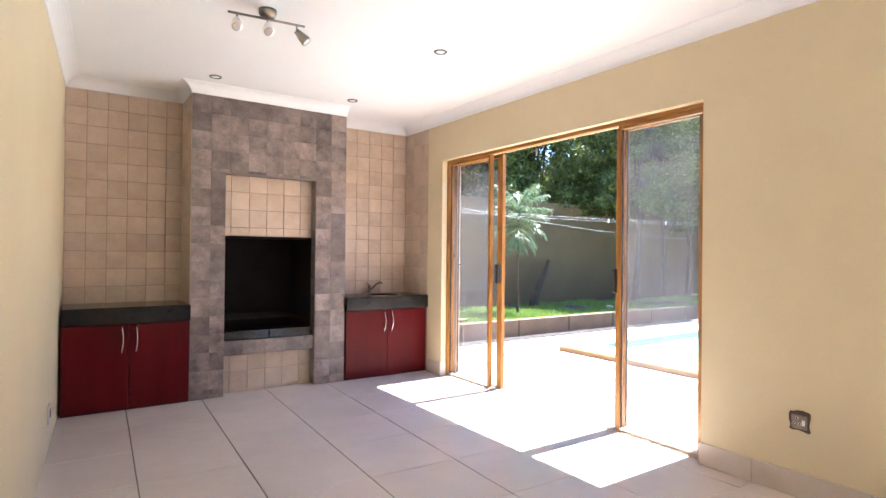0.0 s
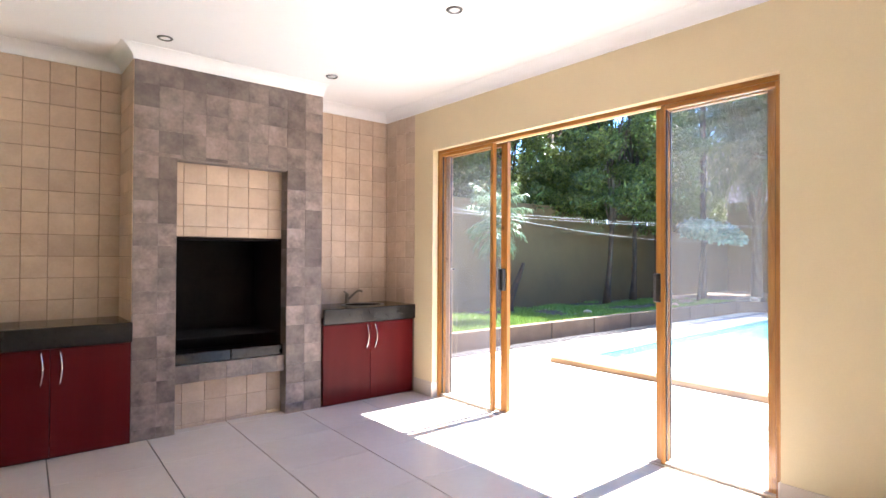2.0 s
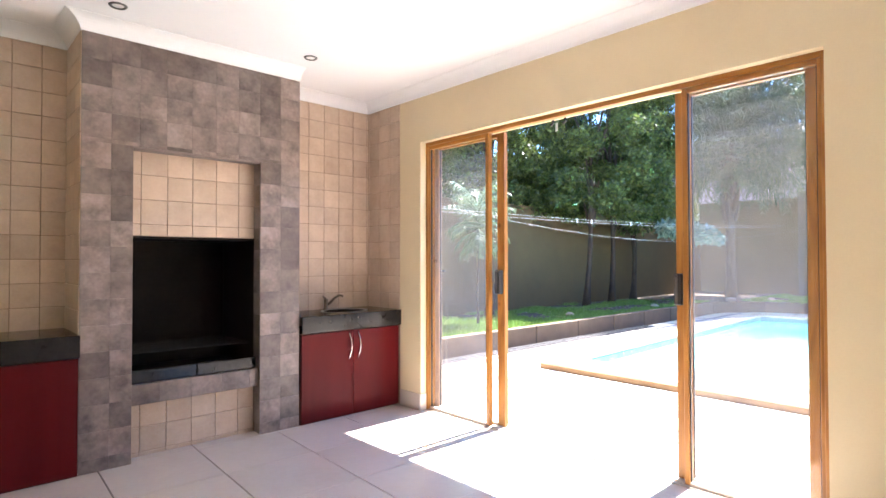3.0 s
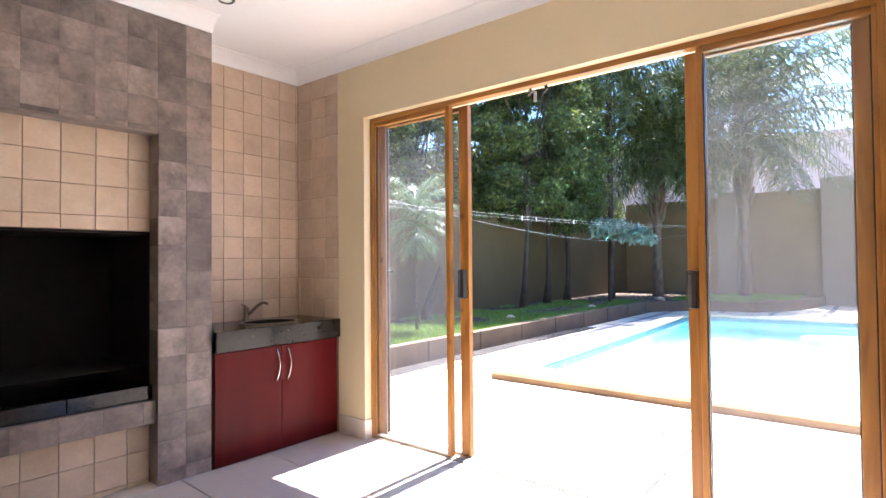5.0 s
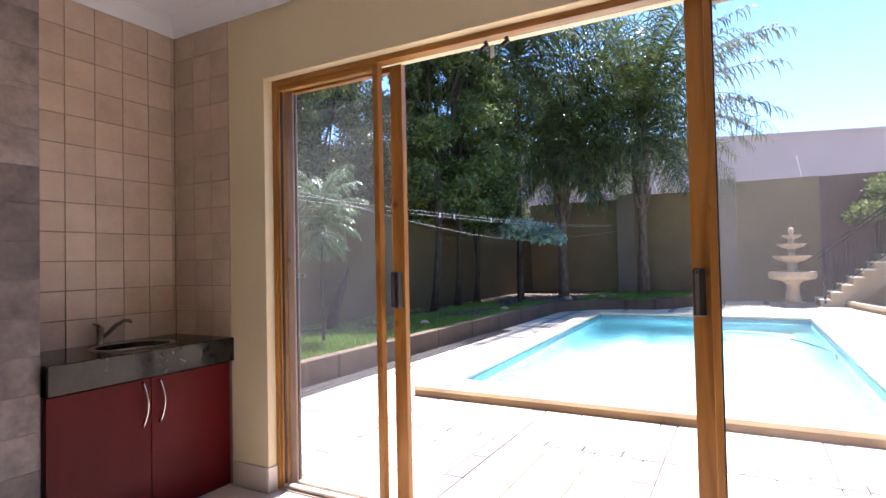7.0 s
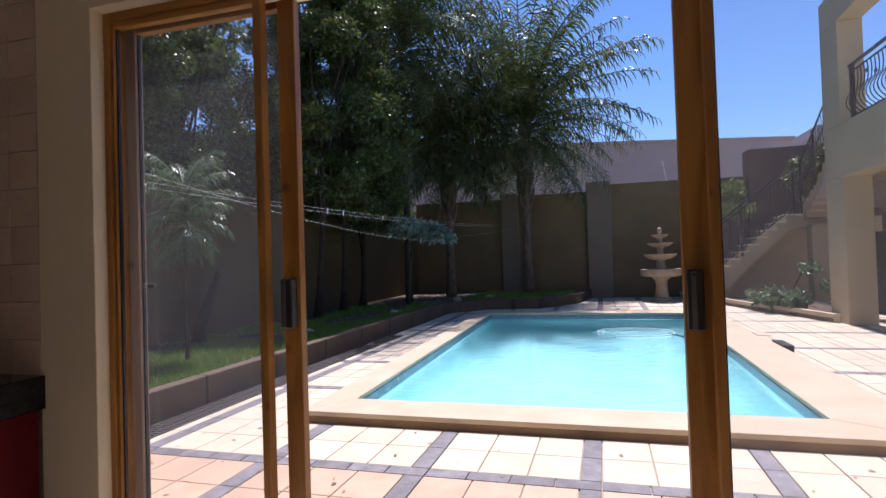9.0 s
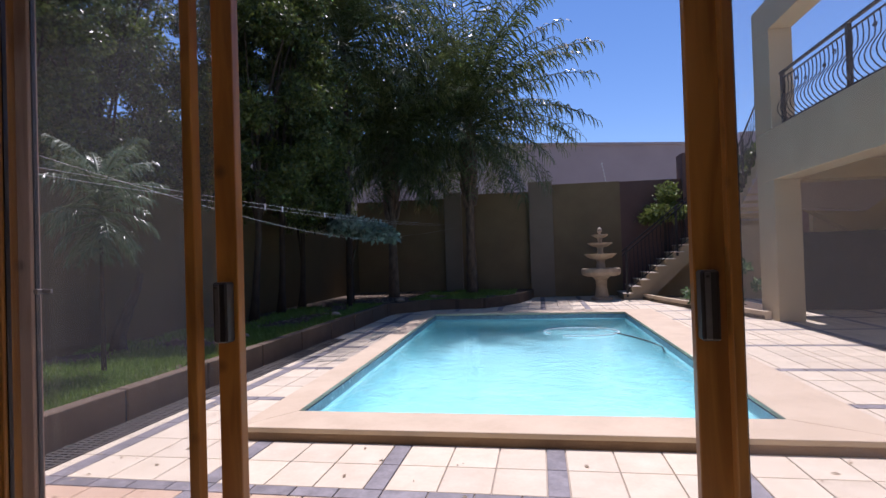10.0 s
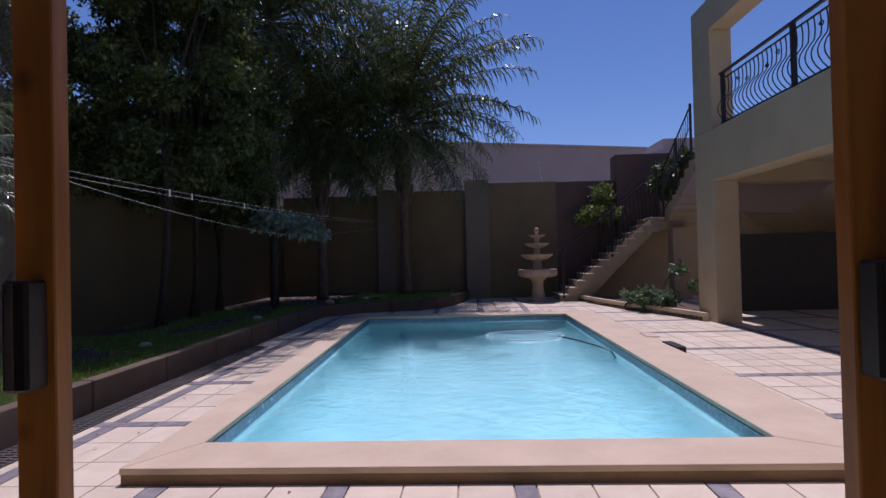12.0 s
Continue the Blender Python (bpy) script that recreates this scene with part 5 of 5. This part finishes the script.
vine = thing("wall_shrub", (20.1, -0.3, 1.6), "yellow-green shrub growing in front of the maroon wall", "shrub")
part("trunk", tube(bmesh.new(), [(20.15, -0.3, 0.0), (20.1, -0.3, 2.0), (20.05, -0.3, 2.9)], [0.05, 0.04, 0.015], 6), M_BARK, vine)
leaf_cloud("foliage", [(20.05, -0.35, 2.55, 0.85, 0.35), (20.0, -0.4, 3.1, 0.45, 0.45), (20.0, 0.1, 2.4, 0.5, 0.25)], 3600, 0.13, M_YELLOW_SHRUB, vine, 42)
back_plant = thing("landing_plant", (20.0, -3.0, 2.2), "leafy green plant behind the stair landing", "plant")
part("pot", lathe(bmesh.new(), [(0.2, 2.28), (0.3, 2.75), (0.32, 2.78)], 19.4, -2.2, 14), M_SANDSTONE, back_plant)
leaf_cloud("foliage", [(19.4, -2.2, 3.4, 0.7, 0.7), (19.4, -2.7, 3.9, 0.5, 0.6)], 2400, 0.2, M_LEAF, back_plant, 43)

# ---- washing lines ----
lines = thing("washing_line", (8, 6.2, 2), "thin white washing lines with pegs across the garden", "washing line")


def sagging(p0, p1, sag, r, name="line"):
    a, b = Vector(p0), Vector(p1)
    return part(name, tube(bmesh.new(), [a.lerp(b, i / 24) - Vector((0, 0, 4 * sag * (i / 24) * (1 - i / 24))) for i in range(25)], r, 5), M_LINE, lines)


LINE_A, LINE_B = (XO, 7.04, 2.11), (17.0, 6.02, 2.272)
sagging(LINE_A, LINE_B, 0.12, 0.0013)
sagging((XO, 7.08, 2.07), (17.0, 6.1, 2.24), 0.12, 0.0013)
sagging((XO, 6.3, 2.118), (17.0, 7.085, 2.0), 0.3, 0.0013)
sagging((17.0, 7.085, 2.0), (20.22, 6.3, 2.3), 0.02, 0.0013)
for u in (0.33, 0.36, 0.45):
    c = Vector(LINE_A).lerp(Vector(LINE_B), u) - Vector((0, 0, 4 * 0.12 * u * (1 - u)))
    part("peg", boxes((c.x - 0.006, c.x + 0.006, c.y - 0.006, c.y + 0.006, c.z - 0.06, c.z + 0.01)), M_WIRE, lines)


# ---- small things on the ground ----
brick = single("brick", boxes((5.45, 5.75, 7.42, 7.56, GZ - 0.03, GZ + 0.06), bevel=0.008), M_KERB, "loose brown brick lying on the lawn", "brick")
stone_rng = random.Random(77)
for sx, sy, sr in ((16.2, 7.1, 0.12), (12.9, 7.6, 0.09), (9.9, 7.9, 0.08), (17.1, 6.4, 0.1)):
    bm = bmesh.new()
    bmesh.ops.create_icosphere(bm, subdivisions=2, radius=sr)
    for v in bm.verts:
        v.co = Vector((v.co.x * 1.3, v.co.y, v.co.z * 0.6)) * (1 + 0.25 * noise.noise(v.co * 9)) + Vector((sx, sy, GZ + sr * 0.25))
    single("stone", bm, M_SANDSTONE, "pale rounded garden stone in the bed", "stone", "garden stones", smooth=True)


def litter(name, count, seed, area, z, size, label):
    rng = random.Random(seed)
    vs, fs = [], []
    for i in range(count):
        x, y = area(rng)
        a, s = rng.uniform(0, math.tau), size * rng.uniform(0.5, 1.4)
        c, sn = math.cos(a) * s, math.sin(a) * s
        k = len(vs)
        for px, py, pz in ((x - c, y - sn, 0.002), (x + sn * 0.4, y - c * 0.4, 0.012 * rng.random() + 0.003), (x + c, y + sn, 0.004), (x - sn * 0.4, y + c * 0.4, 0.012 * rng.random() + 0.003)):
            vs.append((px * PLAN, py * PLAN, (z + pz) * PLAN))
        fs.append((k, k + 1, k + 2, k + 3))
    me = bpy.data.meshes.new(name)
    me.from_pydata(vs, [], fs)
    me.materials.append(M_DRY_LEAF)
    return tagged(new(name, me), label, "fallen leaves", kind="stuff")


litter("leaf_litter", 900, 5, lambda r: (r.uniform(9.5, 20.0), 7.25 + 1.9 * r.random() ** 1.5), GZ - 0.015, 0.05, "pale dry leaves scattered under the trees")
litter("paving_leaves", 70, 6, lambda r: (r.uniform(4.6, 15.0), r.uniform(5.95, 6.9)) if r.random() < 0.6 else (r.uniform(4.6, 6.2), r.uniform(1.5, 6.8)), 0.001, 0.022, "few small dry leaves on the paving")


# ---- tiles and pavers, piece by piece ----
def tile_rect(parent, axis, plane, u0, u1, z0, z1, pitch, depth, gap, material, name="tile", u_start=None, z_top=None, proud=0.0):
    """Tiles a vertical rectangle. axis 'y': the face looks to -y and u runs along x; axis 'x': the face looks to -x and u runs along y."""
    us = u_start if u_start is not None else u0
    zt = z_top if z_top is not None else z1
    cache = {}
    i0 = math.floor((u0 - us) / pitch)
    i = i0
    while us + i * pitch < u1 - 0.006:
        a, b = max(u0, us + i * pitch), min(u1, us + (i + 1) * pitch)
        j = 0
        while zt - j * pitch > z0 + 0.006:
            hi, lo = min(z1, zt - j * pitch), max(z0, zt - (j + 1) * pitch)
            j += 1
            if b - a < 0.015 or hi - lo < 0.015:
                continue
            key = (round(b - a, 3), round(hi - lo, 3))
            if key not in cache:
                su, sz = key[0] - gap, key[1] - gap
                cache[key] = slab_data(name, su if axis == "y" else depth, depth if axis == "y" else su, sz, material, 0.0025 if gap > 0.002 else 0.0008)
            c, z = (a + b) / 2, (hi + lo) / 2
            piece(name, cache[key], parent, (c, plane + depth / 2 - proud, z) if axis == "y" else (plane + depth / 2 - proud, c, z))
        i += 1


TOP = COVE + 0.002
tile_rect(wall_north, "y", YT, left_x(YT), CX0, 0.91, TOP, TP, 0.012, 0.0035, M_BEIGE_TILE)
tile_rect(wall_north, "y", YT, CX1, XW, 0.91, TOP, TP, 0.012, 0.0035, M_BEIGE_TILE, u_start=3.0)
tile_rect(tile_return, "x", XW, 5.74, YT, 0.91, TOP, TP, 0.012, 0.0035, M_BEIGE_TILE, u_start=5.74)
tile_rect(upper_panel, "y", CY + 0.12, NX0, NX1, 1.572, 2.19, TP * 1.06, 0.01, 0.0035, M_BEIGE_TILE, u_start=NX0 - 0.1)
tile_rect(lower_panel, "y", CY + 0.12, NX0, NX1, 0.0, 0.385, TP * 1.06, 0.01, 0.0035, M_BEIGE_TILE, u_start=NX0 - 0.1)
chim_side = part("side_tiling", boxes((CX0 + 0.004, CX0 + 0.01, CY + 0.012, YT, 0.91, TOP)), M_GROUT, chimney, "beige tiles on the side of the chimney")
tile_rect(chim_side, "x", CX0 - 0.006, CY + 0.012, YT, 0.91, TOP, TP, 0.01, 0.0035, M_BEIGE_TILE)
SP = (CX1 - CX0) / 9
tile_rect(core, "y", CY, CX0, CX1, 2.19, TOP, SP, 0.01, 0.0008, M_SLATE, "slate_tile", u_start=CX0)
tile_rect(core, "y", CY, CX0, NX0, 0.0, 2.19, SP, 0.01, 0.0008, M_SLATE, "slate_tile", u_start=CX0, z_top=2.19)
tile_rect(core, "y", CY, NX1, CX1, 0.0, 2.19, SP, 0.01, 0.0008, M_SLATE, "slate_tile", u_start=NX1, z_top=2.19)
tile_rect(ledge, "y", CY + 0.035, NX0, NX1, 0.385, 0.525, 0.22, 0.01, 0.0008, M_SLATE, "slate_tile", u_start=NX0 - 0.03)
side_tile = slab_data("slate_tile", 0.01, 0.118, SP - 0.001, M_SLATE, 0.001)
for side_x in (NX1, NX0 - 0.01):
    zt = 2.18
    while zt > 0.1:
        if not 0.36 < zt - SP / 2 < 0.56:
            piece("slate_tile", side_tile, core, (side_x + 0.005, CY + 0.07, zt - SP / 2))
        zt -= SP
part("reveal_soffit", boxes((NX0, NX1, CY + 0.012, CY + 0.125, 2.177, 2.19)), M_SLATE_JOINT, chimney)

# floor tiles follow the left wall, which is slightly out of square
FT, ROT = 0.63, radians(-2.4)
fl = bpy.data.objects["floor"]
fdata = slab_data("floor_tile", FT - 0.007, FT - 0.0015, 0.012, M_FLOOR_TILE, 0.0025)
cr, sr = math.cos(ROT), math.sin(ROT)
for i in range(-4, 8):
    for j in range(-14, 4):
        u, v = (i + 0.5) * FT, (j + 0.5) * FT
        x, y = 1.318 + u * cr - v * sr, 5.735 - 0.56 + u * sr + v * cr
        if -0.55 < x < XO + 0.1 and YB - 0.3 < y < YT + 0.2:
            if x + FT * 0.5 > XO:
                sx = 3.925 - (x - FT / 2)
                if sx > 0.03:
                    piece("floor_tile", slab_data("floor_tile_cut", sx - 0.006, FT - 0.006, 0.012, M_FLOOR_TILE, 0.0025), fl, (x - FT / 2 + sx / 2, y, -0.006))
            else:
                piece("floor_tile", fdata, fl, (x, y, -0.006), ROT)
structure("threshold", boxes((3.925, XO + 0.05, D0, D1, -0.05, -0.004)), M_COPING, "cement door threshold", "threshold")

# paving: pale tiles between slate bands
paving = tagged(new("paving"), "pale sandy patio tiles divided by dark slate bands", "paving", kind="structure")
BANDS_X = [5.355, 7.45, 8.95, 10.6, 12.2, 13.8, 15.4, 17.0, 18.6]
BANDS_Y = [6.67 - 1.09 * k for k in range(-1, 15)][::-1]
BW = 0.13
far_v, far_f, band_v, band_f = [], [], [], []
near_count = 0


def blocked(x0, x1, y0, y1):
    if x0 < QX1 and x1 > QX0 and y0 < QY1 and y1 > QY0:
        return True
    return y1 > KY + 0.05 or x1 > 20.3


def add_far(vs, fs, x0, x1, y0, y1, top):
    k = len(vs)
    c = 0.006
    for x, y, z in ((x0, y0, -0.012), (x1, y0, -0.012), (x1, y1, -0.012), (x0, y1, -0.012), (x0 + c, y0 + c, top), (x1 - c, y0 + c, top), (x1 - c, y1 - c, top), (x0 + c, y1 - c, top)):
        vs.append((x * PLAN, y * PLAN, z * PLAN))
    fs += [(k + 4, k + 5, k + 6, k + 7), (k, k + 1, k + 5, k + 4), (k + 1, k + 2, k + 6, k + 5), (k + 2, k + 3, k + 7, k + 6), (k + 3, k, k + 4, k + 7)]


data_cache = {}


def lay(x0, x1, y0, y1, band):
    """Lays one tile, cut back where the pool coping stands."""
    global near_count
    if x1 - x0 < 0.03 or y1 - y0 < 0.03:
        return
    if blocked(x0, x1, y0, y1):
        if x0 < QX0 - 0.03 and QX0 < x1 and y0 < QY1 and y1 > QY0:
            x1 = QX0
        elif y0 < QY0 - 0.03 and QY0 < y1 and x1 > QX0:
            y1 = QY0
        elif y1 > QY1 + 0.03 and y0 < QY1 and y1 < KY and x1 > QX0:
            y0 = QY1
        elif x1 > QX1 + 0.03 and x0 < QX1 and x1 < 20.3:
            x0 = QX1
        else:
            return
        if blocked(x0 + 0.001, x1 - 0.001, y0 + 0.001, y1 - 0.001):
            return
    g = 0.004
    near = x0 < 7.6 and 1.0 < y0 < 7.0
    if near and near_count < 290:
        near_count += 1
        key = (round(x1 - x0, 3), round(y1 - y0, 3), band, x1 < 5.37)
        if key not in data_cache:
            data_cache[key] = slab_data("paver", key[0] - 2 * g, key[1] - 2 * g, 0.014, M_BAND if band else M_PEACH if key[3] else M_PAVER, 0.003)
        piece("slate_paver" if band else "paver", data_cache[key], paving, ((x0 + x1) / 2, (y0 + y1) / 2, -0.007 + (0.001 if band else 0)))
    else:
        add_far(band_v if band else far_v, band_f if band else far_f, x0 + g, x1 - g, y0 + g, y1 - g, 0.0)


xs = [(XO + 0.05, 5.355)] + [(a + BW, b) for a, b in zip(BANDS_X, BANDS_X[1:])] + [(BANDS_X[-1] + BW, 20.3)]
for a, b in xs:
    nx = max(1, round((b - a) / 0.42))
    for y0, y1 in zip(BANDS_Y, BANDS_Y[1:]):
        for i in range(nx):
            xa, xb = a + (b - a) * i / nx, a + (b - a) * (i + 1) / nx
            lay(xa, xb, y0, y0 + BW, not (xa > 6.2 and -0.9 < y0 < 1.3))
            for k in range(3):
                w = (y1 - y0 - BW) / 3
                lay(xa, xb, y0 + BW + k * w, y0 + BW + (k + 1) * w, False)
for bx in BANDS_X:
    for y0, y1 in zip(BANDS_Y, BANDS_Y[1:]):
        for k in range(4):
            w = (y1 - y0) / 4
            lay(bx, bx + BW, y0 + k * w, y0 + (k + 1) * w, True)
for nm, vs, fs, m in (("far_pavers", far_v, far_f, M_PAVER_FAR), ("far_slate_pavers", band_v, band_f, M_BAND_FAR)):
    me = bpy.data.meshes.new(nm)
    me.from_pydata(vs, [], fs)
    me.materials.append(m)
    ob = new(nm, me)
    ob.parent = paving
    tagged(ob, kind="stuff")
